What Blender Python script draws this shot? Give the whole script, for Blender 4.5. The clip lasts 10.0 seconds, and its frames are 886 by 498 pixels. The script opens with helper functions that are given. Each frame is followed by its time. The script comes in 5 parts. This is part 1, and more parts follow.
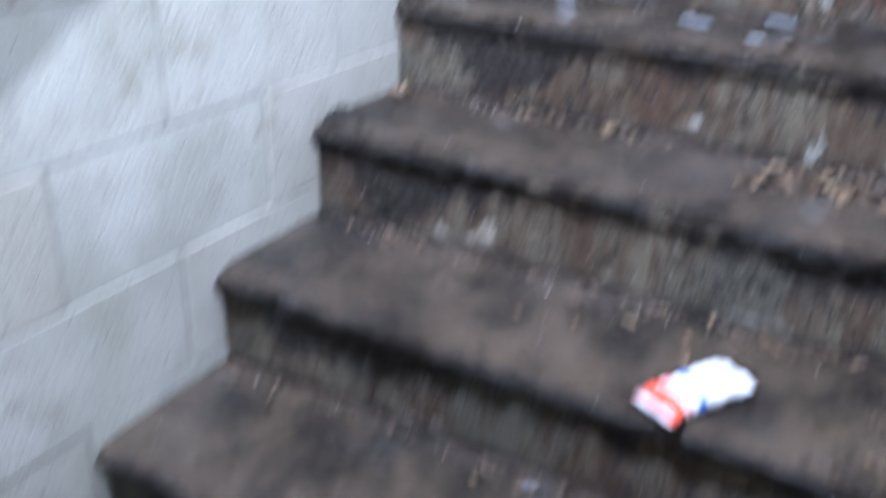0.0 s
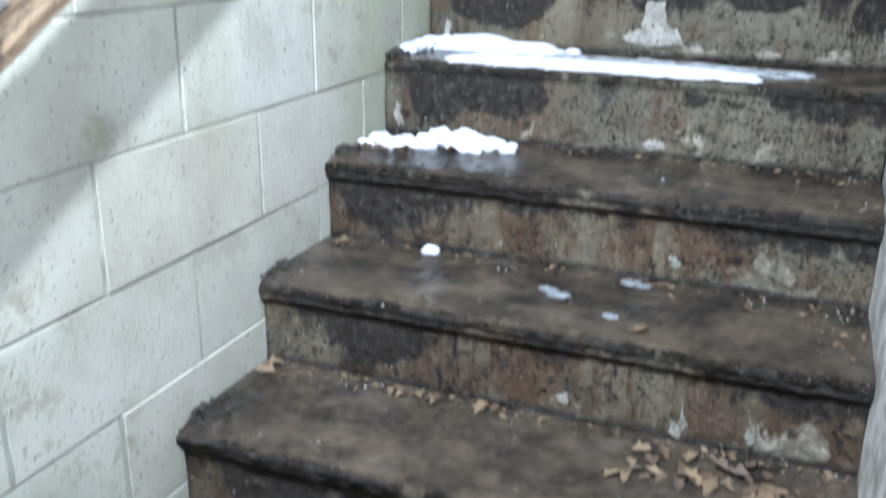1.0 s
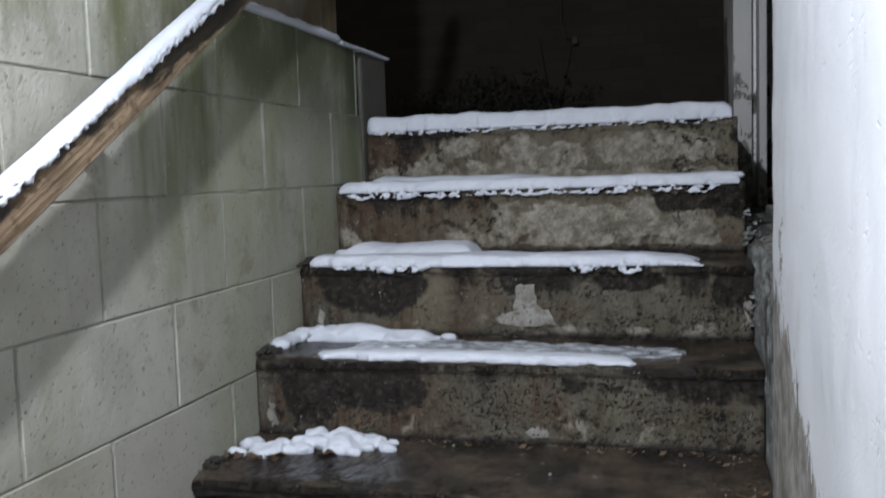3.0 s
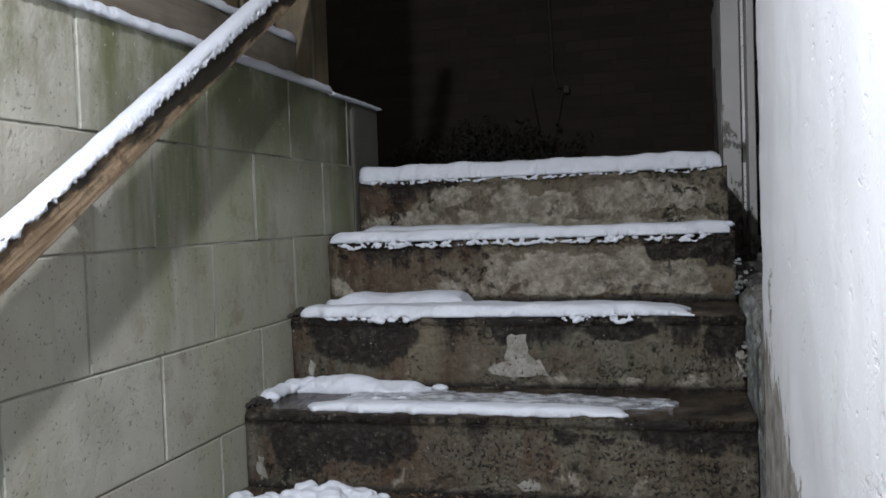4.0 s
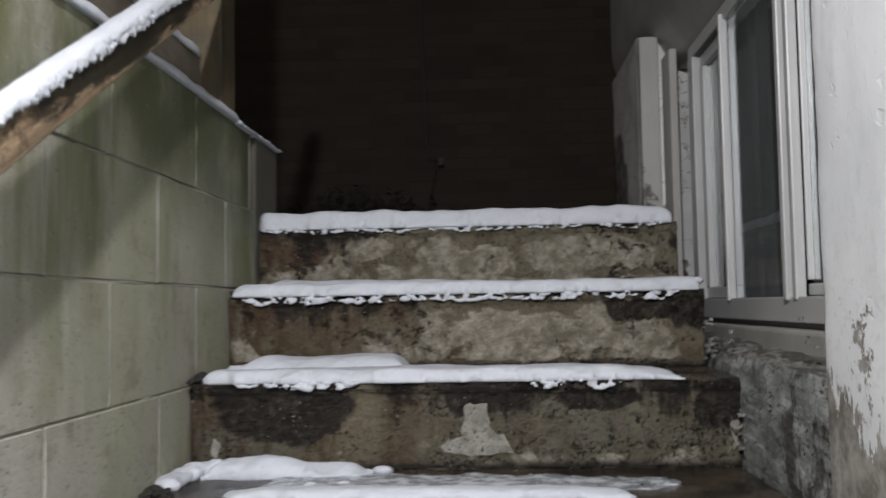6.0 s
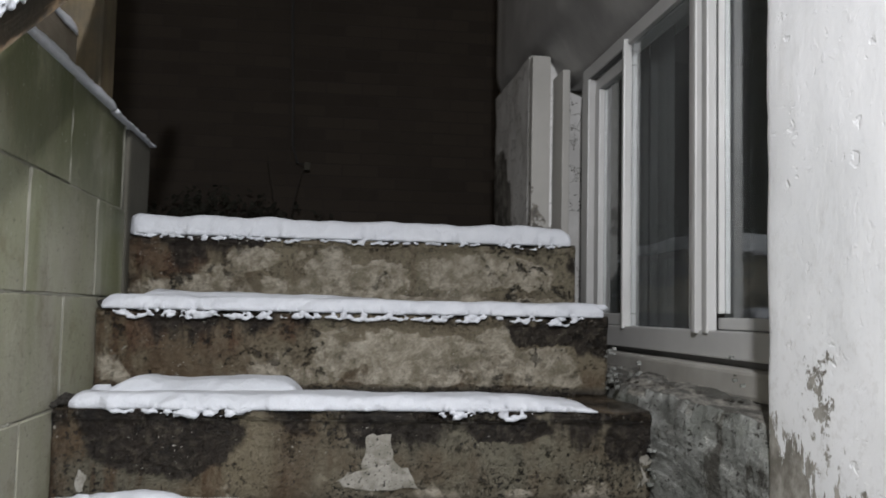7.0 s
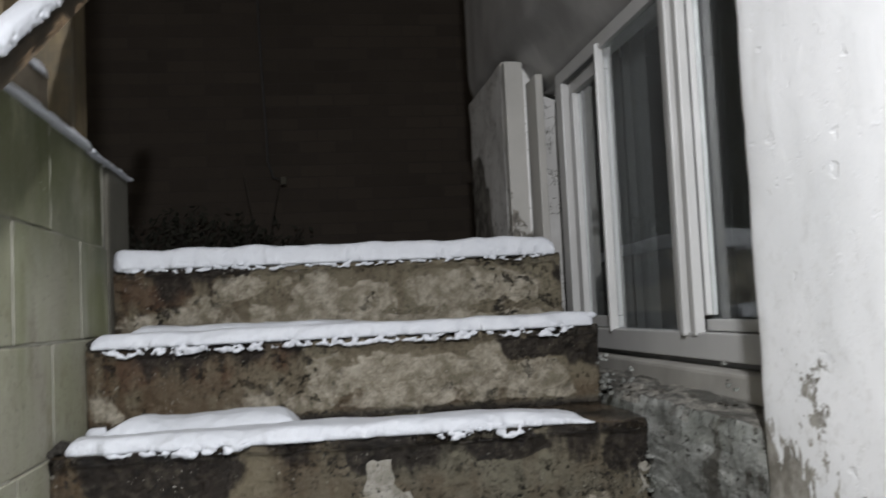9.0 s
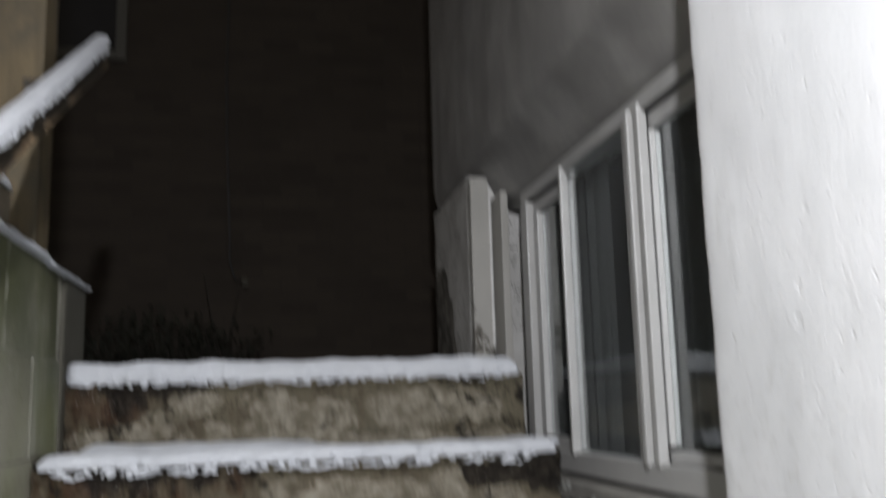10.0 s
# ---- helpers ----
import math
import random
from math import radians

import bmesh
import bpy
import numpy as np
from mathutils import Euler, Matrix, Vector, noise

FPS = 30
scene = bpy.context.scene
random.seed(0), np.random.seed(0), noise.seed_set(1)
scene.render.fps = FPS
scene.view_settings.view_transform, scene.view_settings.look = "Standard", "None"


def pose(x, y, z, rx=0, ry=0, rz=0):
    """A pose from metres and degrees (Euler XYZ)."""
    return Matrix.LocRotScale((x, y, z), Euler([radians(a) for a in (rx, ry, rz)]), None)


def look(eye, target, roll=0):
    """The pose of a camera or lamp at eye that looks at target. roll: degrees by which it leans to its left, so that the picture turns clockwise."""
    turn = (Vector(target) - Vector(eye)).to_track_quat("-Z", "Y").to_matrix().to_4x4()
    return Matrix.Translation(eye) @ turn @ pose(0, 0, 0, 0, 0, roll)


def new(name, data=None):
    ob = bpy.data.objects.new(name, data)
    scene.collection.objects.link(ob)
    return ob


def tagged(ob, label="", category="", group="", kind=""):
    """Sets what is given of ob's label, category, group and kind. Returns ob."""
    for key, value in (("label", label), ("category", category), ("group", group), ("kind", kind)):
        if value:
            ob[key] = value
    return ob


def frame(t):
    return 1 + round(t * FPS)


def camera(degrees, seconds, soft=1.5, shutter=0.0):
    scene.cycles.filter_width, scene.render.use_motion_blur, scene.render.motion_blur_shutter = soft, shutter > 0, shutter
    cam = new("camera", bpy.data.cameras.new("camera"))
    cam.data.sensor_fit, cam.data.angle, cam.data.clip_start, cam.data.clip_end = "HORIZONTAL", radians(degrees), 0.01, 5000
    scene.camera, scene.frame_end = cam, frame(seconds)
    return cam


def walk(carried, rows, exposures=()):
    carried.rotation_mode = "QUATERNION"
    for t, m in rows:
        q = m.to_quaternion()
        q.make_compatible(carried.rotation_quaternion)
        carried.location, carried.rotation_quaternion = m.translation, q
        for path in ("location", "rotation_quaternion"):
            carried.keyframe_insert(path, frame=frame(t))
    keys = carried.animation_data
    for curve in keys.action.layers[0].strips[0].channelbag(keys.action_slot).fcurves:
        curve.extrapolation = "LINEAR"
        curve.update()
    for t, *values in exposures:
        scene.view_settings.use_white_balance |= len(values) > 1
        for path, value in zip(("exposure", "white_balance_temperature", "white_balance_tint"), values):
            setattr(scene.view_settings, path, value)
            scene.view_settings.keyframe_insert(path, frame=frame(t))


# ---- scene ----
cam = camera(51.8, 10.0, soft=1.6, shutter=0.75)
PATH = [
    (0, (0.02, -0.27, 1.515), (-0.845, 1.305, 0.635), 2.1),
    (0.2, (0.018, -0.2, 1.622), (-0.818, 1.43, 0.83), 1.0),
    (0.5, (-0.026, -0.163, 1.745), (-0.732, 1.539, 0.963), 1.8),
    (0.7, (-0.035, -0.148, 1.775), (-0.713, 1.594, 1.043), 1.2),
    (1, (-0.009, -0.135, 1.809), (-0.705, 1.619, 1.144), 0.7),
    (1.5, (-0.004, -0.114, 1.849), (-0.688, 1.708, 1.391), 0.3),
    (2, (0.001, -0.084, 1.892), (-0.618, 1.796, 1.601), -0.2),
    (2.5, (-0.01, -0.058, 1.909), (-0.559, 1.85, 1.67), -1.1),
    (3, (-0.007, -0.037, 1.924), (-0.511, 1.891, 1.755), -1.8),
    (4.5, (0.003, -0.026, 1.935), (-0.473, 1.916, 1.898), -2.3),
    (5, (-0.047, 0.025, 1.874), (-0.363, 2.0, 1.885), -3.7),
    (5.5, (-0.205, 0.155, 1.845), (-0.447, 2.137, 1.937), -2.6),
    (7, (-0.462, 0.403, 1.875), (-0.217, 2.383, 2.015), 1.2),
    (7.5, (-0.503, 0.415, 1.909), (-0.184, 2.384, 2.049), 1.1),
    (8, (-0.501, 0.415, 1.912), (-0.132, 2.373, 2.081), 1.2),
    (8.5, (-0.491, 0.397, 1.907), (-0.206, 2.371, 2.052), -1.6),
    (9, (-0.475, 0.397, 1.921), (-0.186, 2.371, 2.053), -2.7),
    (9.2, (-0.462, 0.402, 1.945), (-0.127, 2.366, 2.144), -3.4),
    (9.5, (-0.47, 0.399, 1.943), (-0.049, 2.332, 2.24), -2.9),
    (9.8, (-0.474, 0.402, 1.967), (-0.056, 2.341, 2.219), -2.2),
    (9.9, (-0.476, 0.402, 1.974), (-0.080, 2.341, 2.250), -1.9),
    (10, (-0.481, 0.399, 1.979), (-0.104, 2.334, 2.315), -1.6),
]
EXPOSURES = [(0, 1.57, 4900, 15), (0.5, 1.56, 4880, 3), (1, 1.43, 5230, 4), (1.5, 1.02, 5400, 4), (2, 0.49, 5600, 7), (2.5, 0.02, 5700, 8), (3, -0.20, 5750, 8), (4.5, -0.31, 6000, 9), (5, -0.32, 6050, 9), (5.5, -0.27, 6300, 9), (7, 0.08, 6300, 8), (8, 0.06, 6300, 7), (8.5, 0.16, 6300, 7), (9.5, 0.10, 6300, 8), (10, -0.01, 6300, 8)]
walk(cam, [(t, look(eye, target, roll)) for t, eye, target, roll in PATH], EXPOSURES)

# ---- world and light: a winter night, one porch lamp over the foot of the stairs ----
world = bpy.data.worlds.new("night")
scene.world = world
world.use_nodes = True
world.node_tree.nodes["Background"].inputs["Color"].default_value = (1.0, 0.88, 0.76, 1)
world.node_tree.nodes["Background"].inputs["Strength"].default_value = 0.095
lamp_data = bpy.data.lights.new("porch_lamp", "AREA")
lamp_data.shape, lamp_data.size, lamp_data.energy, lamp_data.color = "DISK", 0.07, 53, (0.98, 0.95, 0.97)
lamp = new("porch_lamp", lamp_data)
lamp.matrix_world = look((-0.47, 0.1, 2.88), (-0.25, 1.50, 1.42))

# ---- plan ----
RISE, GOING = 0.1765, 0.2735
LEFT, RIGHT = -0.94, 0.145            # faces of the block wall and of the plastered wall
COURSE, BLOCK = 0.2032, 0.428
WALL_TOP, WALL_END = 2.2996, 2.848
FLOOR = 0.1115


def step_y(k):
    return 2.075 + GOING * (k - 3)


def step_z(k):
    return 1.70 + RISE * (k - 3)


# ---- node materials ----
class Nodes:
    """Short hand for building one node material."""

    def __init__(self, name):
        self.mat = bpy.data.materials.new(name)
        self.mat.use_nodes = True
        self.tree = self.mat.node_tree
        self.bsdf = self.tree.nodes["Principled BSDF"]
        geo = self.tree.nodes.new("ShaderNodeNewGeometry")
        self.pos, self.normal = geo.outputs["Position"], geo.outputs["Normal"]
        self.island = geo.outputs["Random Per Island"]

    def put(self, socket, value):
        if isinstance(value, bpy.types.NodeSocket):
            self.tree.links.new(value, socket)
        elif isinstance(value, tuple) and len(value) == 3 and socket.type == "RGBA":
            socket.default_value = (*value, 1)
        else:
            socket.default_value = value

    def math(self, op, a, b=0.0, c=0.0, clamp=False):
        n = self.tree.nodes.new("ShaderNodeMath")
        n.operation, n.use_clamp = op, clamp
        for s, v in zip(n.inputs, (a, b, c)):
            self.put(s, v)
        return n.outputs[0]

    def axes(self, v):
        n = self.tree.nodes.new("ShaderNodeSeparateXYZ")
        self.put(n.inputs[0], v)
        return n.outputs

    def scaled(self, v, by):
        n = self.tree.nodes.new("ShaderNodeVectorMath")
        n.operation = "MULTIPLY"
        self.put(n.inputs[0], v)
        n.inputs[1].default_value = by
        return n.outputs[0]

    def math_vector(self, op, a, b):
        n = self.tree.nodes.new("ShaderNodeVectorMath")
        n.operation = op
        self.put(n.inputs[0], a)
        self.put(n.inputs[1], b)
        return n.outputs[0]

    def length(self, v):
        n = self.tree.nodes.new("ShaderNodeVectorMath")
        n.operation = "LENGTH"
        self.put(n.inputs[0], v)
        return n.outputs["Value"]

    def noise(self, scale, detail=4.0, rough=0.55, at=None, stretch=None, warp=0.0):
        n = self.tree.nodes.new("ShaderNodeTexNoise")
        v = self.pos if at is None else at
        if stretch:
            v = self.scaled(v, stretch)
        self.put(n.inputs["Vector"], v)
        for key, value in (("Scale", scale), ("Detail", detail), ("Roughness", rough), ("Distortion", warp)):
            n.inputs[key].default_value = value
        return n.outputs["Fac"]

    def step(self, v, lo, hi):
        n = self.tree.nodes.new("ShaderNodeMapRange")
        n.interpolation_type = "SMOOTHSTEP"
        for s, x in zip(n.inputs, (v, lo, hi, 0.0, 1.0)):
            self.put(s, x)
        return n.outputs[0]

    def mix(self, fac, a, b):
        n = self.tree.nodes.new("ShaderNodeMix")
        n.data_type = "RGBA"
        self.put(n.inputs[0], fac)
        self.put(n.inputs[6], a)
        self.put(n.inputs[7], b)
        return n.outputs[2]

    def bump(self, height, strength, distance=0.01, under=None):
        n = self.tree.nodes.new("ShaderNodeBump")
        n.inputs["Strength"].default_value, n.inputs["Distance"].default_value = strength, distance
        self.put(n.inputs["Height"], height)
        if under is not None:
            self.put(n.inputs["Normal"], under)
        self.tree.links.new(n.outputs[0], self.bsdf.inputs["Normal"])
        return n.outputs[0]

    def random(self):
        return self.tree.nodes.new("ShaderNodeObjectInfo").outputs["Random"]

    def done(self, color, rough, **more):
        self.put(self.bsdf.inputs["Base Color"], color)
        self.put(self.bsdf.inputs["Roughness"], rough)
        for key, value in more.items():
            self.put(self.bsdf.inputs[key.replace("_", " ")], value)
        return self.mat


# (x, z, half width, half height) of patches on the risers
PALE_SPOTS = ((-0.48, 1.996, 0.062, 0.031), (-0.344, 1.965, 0.069, 0.035), (-0.19, 1.989, 0.071, 0.035), (-0.03, 1.978, 0.146, 0.045), (-0.642, 1.999, 0.067, 0.027),
              (-0.438, 1.798, 0.06, 0.048), (-0.329, 1.80, 0.073, 0.042), (-0.208, 1.783, 0.087, 0.036), (-0.107, 1.816, 0.05, 0.03), (0.005, 1.769, 0.089, 0.027),
              (-0.102, 1.546, 0.037, 0.016), (-0.007, 1.238, 0.046, 0.033))
BROWN_SPOTS = ((-0.84, 2.0, 0.09, 0.05), (-0.832, 1.835, 0.055, 0.055), (-0.684, 1.82, 0.045, 0.055), (-0.56, 1.84, 0.05, 0.03), (-0.85, 1.43, 0.05, 0.06), (-0.66, 1.40, 0.09, 0.04), (-0.28, 1.43, 0.04, 0.06), (-0.10, 1.25, 0.05, 0.06))
DARK_SPOTS = ((0.155, 1.967, 0.045, 0.057), (-0.107, 1.925, 0.216, 0.012), (0.013, 1.826, 0.096, 0.03), 
              (0.121, 1.796, 0.039, 0.062), (-0.731, 1.641, 0.137, 0.07), (-0.393, 1.665, 0.027, 0.04), (-0.117, 1.662, 0.075, 0.026), (0.105, 1.622, 0.05, 0.07), (-0.636, 1.448, 0.103, 0.044),
              (-0.797, 1.441, 0.068, 0.052), (-0.193, 1.475, 0.07, 0.016), (-0.809, 1.269, 0.091, 0.062), (-0.50, 1.306, 0.069, 0.035), (0.129, 1.289, 0.044, 0.031),
              (-0.67, 1.096, 0.057, 0.07), (-0.727, 1.138, 0.046, 0.035), (-0.777, 0.907, 0.068, 0.082))


def stair_concrete():
    n = Nodes("stained_concrete")
    x, y, z = n.axes(n.pos)[:3]
    up = n.step(n.axes(n.normal)[2], 0.45, 0.8)
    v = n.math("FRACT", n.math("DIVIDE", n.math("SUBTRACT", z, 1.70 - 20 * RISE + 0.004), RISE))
    drips = n.noise(7.5, 6, 0.65, stretch=(1, 1, 0.22))
    narrow = n.noise(26, 5, 0.65, stretch=(1, 1, 0.16))
    broad = n.noise(3.1, 4, 0.6)
    grain = n.noise(60, 6, 0.72)
    blot = n.noise(7.5, 4, 0.6, warp=0.5)
    high = n.step(z, 1.71, 1.73)
    color = n.mix(n.step(drips, 0.36, 0.62), (0.140, 0.119, 0.078), (0.060, 0.036, 0.018))
    color = n.mix(n.step(broad, 0.5, 0.66), color, (0.100, 0.092, 0.066))
    color = n.mix(n.math("MULTIPLY", n.step(narrow, 0.50, 0.62), 0.75), color, (0.058, 0.032, 0.015))
    # the middle steps keep an olive-grey cement skin away from the block wall
    mid = n.math("MULTIPLY", n.step(z, 1.34, 1.36), n.math("SUBTRACT", 1.0, high))
    skin = n.math("MULTIPLY", mid, n.math("MULTIPLY", n.step(x, -0.66, -0.38), n.math("ADD", 0.35, n.math("MULTIPLY", n.step(n.noise(9, 5, 0.65), 0.36, 0.62), 0.45))))
    color = n.mix(skin, color, (0.128, 0.120, 0.088))
    # stains and bare patches with outlines of their own, ragged by the grain
    fray = n.tree.nodes.new("ShaderNodeTexNoise")
    n.put(fray.inputs["Vector"], n.pos)
    fray.inputs["Scale"].default_value, fray.inputs["Detail"].default_value, fray.inputs["Roughness"].default_value = 15, 5, 0.62
    worn_at = n.math_vector("ADD", n.pos, n.scaled(fray.outputs["Color"], (0.075, 0.0, 0.075)))

    def patches(spots):
        total = None
        for sx, sz, rx, rz in spots:
            off = n.scaled(n.math_vector("SUBTRACT", worn_at, (sx + 0.0375, 0.0, sz + 0.0375)), (1 / rx, 0.0, 1 / rz))
            spot = n.step(n.length(off), 1.2, 0.75)
            total = spot if total is None else n.math("MAXIMUM", total, spot)
        return total

    bare_spots = patches(PALE_SPOTS)
    dark_spots = patches(DARK_SPOTS)
    rust = n.math("MULTIPLY", patches(BROWN_SPOTS), n.step(n.noise(20, 6, 0.7, stretch=(1, 1, 0.5)), 0.30, 0.62))
    color = n.mix(n.math("MULTIPLY", rust, 0.85), color, (0.068, 0.036, 0.020))
    # pale render left low on the risers, most of it on the upper ones
    low = n.math("ADD", n.math("MULTIPLY", n.math("SUBTRACT", 0.50, v), 0.75), n.math("MULTIPLY", n.math("SUBTRACT", blot, 0.5), 1.9))
    low = n.math("ADD", low, n.math("MULTIPLY", n.math("SUBTRACT", high, 1.0), 0.37))
    low = n.math("ADD", low, n.math("MULTIPLY", high, 0.04))
    low = n.math("ADD", low, n.math("SUBTRACT", n.math("MULTIPLY", bare_spots, 0.30), n.math("MULTIPLY", dark_spots, 0.35)))
    low = n.math("SUBTRACT", low, n.math("MULTIPLY", n.math("SUBTRACT", 1.0, n.step(x, -0.85, -0.45)), 0.24))
    low = n.math("SUBTRACT", low, n.math("MULTIPLY", n.step(x, 0.06, 0.14), 0.25))
    pale = n.mix(n.step(n.noise(19, 6, 0.75), 0.36, 0.64), (0.160, 0.142, 0.100), (0.395, 0.362, 0.292))
    left_pale = n.math("MULTIPLY", n.step(low, -0.03, 0.11), n.math("ADD", 0.35, n.math("MULTIPLY", n.step(n.noise(28, 6, 0.75), 0.34, 0.56), 0.65)))
    color = n.mix(n.math("MULTIPLY", n.math("MULTIPLY", n.step(z, 1.71, 1.78), n.math("SUBTRACT", 1.0, rust)), n.math("MULTIPLY", n.step(x, -0.9, -0.5), 0.6)), color, (0.180, 0.160, 0.112))
    color = n.mix(left_pale, color, pale)
    # black grime hanging from the nosings, thickest towards the block wall
    grime = n.math("ADD", n.math("MULTIPLY", n.math("SUBTRACT", v, 0.66), 1.05), n.math("MULTIPLY", n.math("SUBTRACT", drips, 0.5), 2.1))
    grime = n.math("ADD", grime, n.math("MULTIPLY", n.math("SUBTRACT", broad, 0.5), 0.9))
    grime = n.math("ADD", grime, n.math("MULTIPLY", n.math("SUBTRACT", n.noise(40, 5, 0.7), 0.5), 0.45))
    grime = n.math("ADD", grime, n.math("MULTIPLY", n.math("SUBTRACT", n.step(x, -0.45, -0.75), n.step(x, -0.84, -0.90)), 0.50))
    grime = n.math("SUBTRACT", n.math("SUBTRACT", grime, n.math("ADD", 0.07, n.math("MULTIPLY", mid, 0.15))), n.math("MULTIPLY", high, 0.35))
    grime = n.math("ADD", grime, n.math("MULTIPLY", n.math("MULTIPLY", n.step(x, -0.16, 0.0), n.step(v, 0.35, 0.6)), 0.34))
    grime = n.math("ADD", grime, n.math("SUBTRACT", n.math("MULTIPLY", dark_spots, 0.48), n.math("MULTIPLY", bare_spots, 0.26)))
    color = n.mix(n.math("MULTIPLY", n.step(grime, -0.10, 0.16), 0.95), color, (0.012, 0.0088, 0.0065))
    # near-black band along the foot of each riser
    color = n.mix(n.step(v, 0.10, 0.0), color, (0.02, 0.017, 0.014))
    # black crust, lichen specks and chipped aggregate; the whitest specks are painted glints
    crust = n.math("MULTIPLY", n.step(n.noise(34, 6, 0.75), 0.55, 0.61), n.step(n.noise(4.3, 4, 0.6), 0.44, 0.58))
    color = n.mix(n.math("MULTIPLY", crust, 0.9), color, (0.010, 0.009, 0.008))
    specks = n.math("MULTIPLY", n.step(n.noise(125, 3, 0.7), 0.555, 0.585), n.step(n.noise(7, 4, 0.65), 0.42, 0.52))
    pinholes = n.math("MULTIPLY", n.step(n.noise(230, 2, 0.6), 0.60, 0.64), n.step(n.noise(11, 4, 0.6), 0.40, 0.60))
    specks = n.math("MAXIMUM", specks, n.math("MULTIPLY", pinholes, 0.8))
    specks = n.math("MULTIPLY", specks, n.math("SUBTRACT", 1.0, n.math("MULTIPLY", left_pale, 0.7)))
    specks = n.math("MULTIPLY", specks, n.math("SUBTRACT", 0.9, n.math("MULTIPLY", high, 0.5)))
    color = n.mix(specks, color, (0.008, 0.007, 0.007))
    color = n.mix(n.step(n.noise(80, 2, 0.5), 0.72, 0.77), color, (0.26, 0.25, 0.215))
    # clustered white glints put into the colour
    color = n.mix(n.math("MULTIPLY", n.step(n.noise(170, 2, 0.6), 0.68, 0.71), n.step(n.noise(9, 4, 0.6), 0.50, 0.60)), color, (0.40, 0.39, 0.35))
    color = n.mix(n.math("MULTIPLY", n.math("SUBTRACT", grain, 0.5), 1.3, clamp=True), color, (0.225, 0.196, 0.146))
    # worn wet treads
    wet = n.mix(n.step(n.noise(6, 6, 0.68), 0.36, 0.66), (0.018, 0.0145, 0.011), (0.086, 0.065, 0.043))
    wet = n.mix(n.step(grain, 0.57, 0.72), wet, (0.075, 0.066, 0.054))
    wet = n.mix(n.math("MULTIPLY", high, 0.4), wet, (0.12, 0.115, 0.10))
    color = n.mix(up, color, wet)
    rough = n.math("ADD", 0.10, n.math("MULTIPLY", n.noise(24, 5, 0.75), 0.72))
    rough = n.math("SUBTRACT", rough, n.math("MULTIPLY", up, 0.30))
    # the rounded nosings are wet and grooved by wear
    lip = n.math("MULTIPLY", n.step(v, 0.80, 0.88), n.math("SUBTRACT", 1.0, n.math("MULTIPLY", high, 0.7)))
    rough = n.math("SUBTRACT", rough, n.math("MULTIPLY", lip, n.math("MULTIPLY", n.step(n.noise(5, 4, 0.6), 0.40, 0.56), 0.34)))
    rough = n.math("MAXIMUM", rough, 0.07)
    grooves = n.math("MULTIPLY", n.math("MULTIPLY", n.noise(70, 5, 0.7, stretch=(0.25, 1, 2.2)), lip), 0.9)
    n.bump(n.math("SUBTRACT", n.math("ADD", n.math("ADD", n.math("MULTIPLY", grain, 0.8), grooves), n.noise(22, 6, 0.75)), n.math("MULTIPLY", n.math("MAXIMUM", crust, specks), 0.55)), 1.0, 0.011)
    return n.done(color, rough, Specular_IOR_Level=n.math("ADD", 0.32, n.math("MULTIPLY", n.math("MAXIMUM", up, lip), 0.25)))


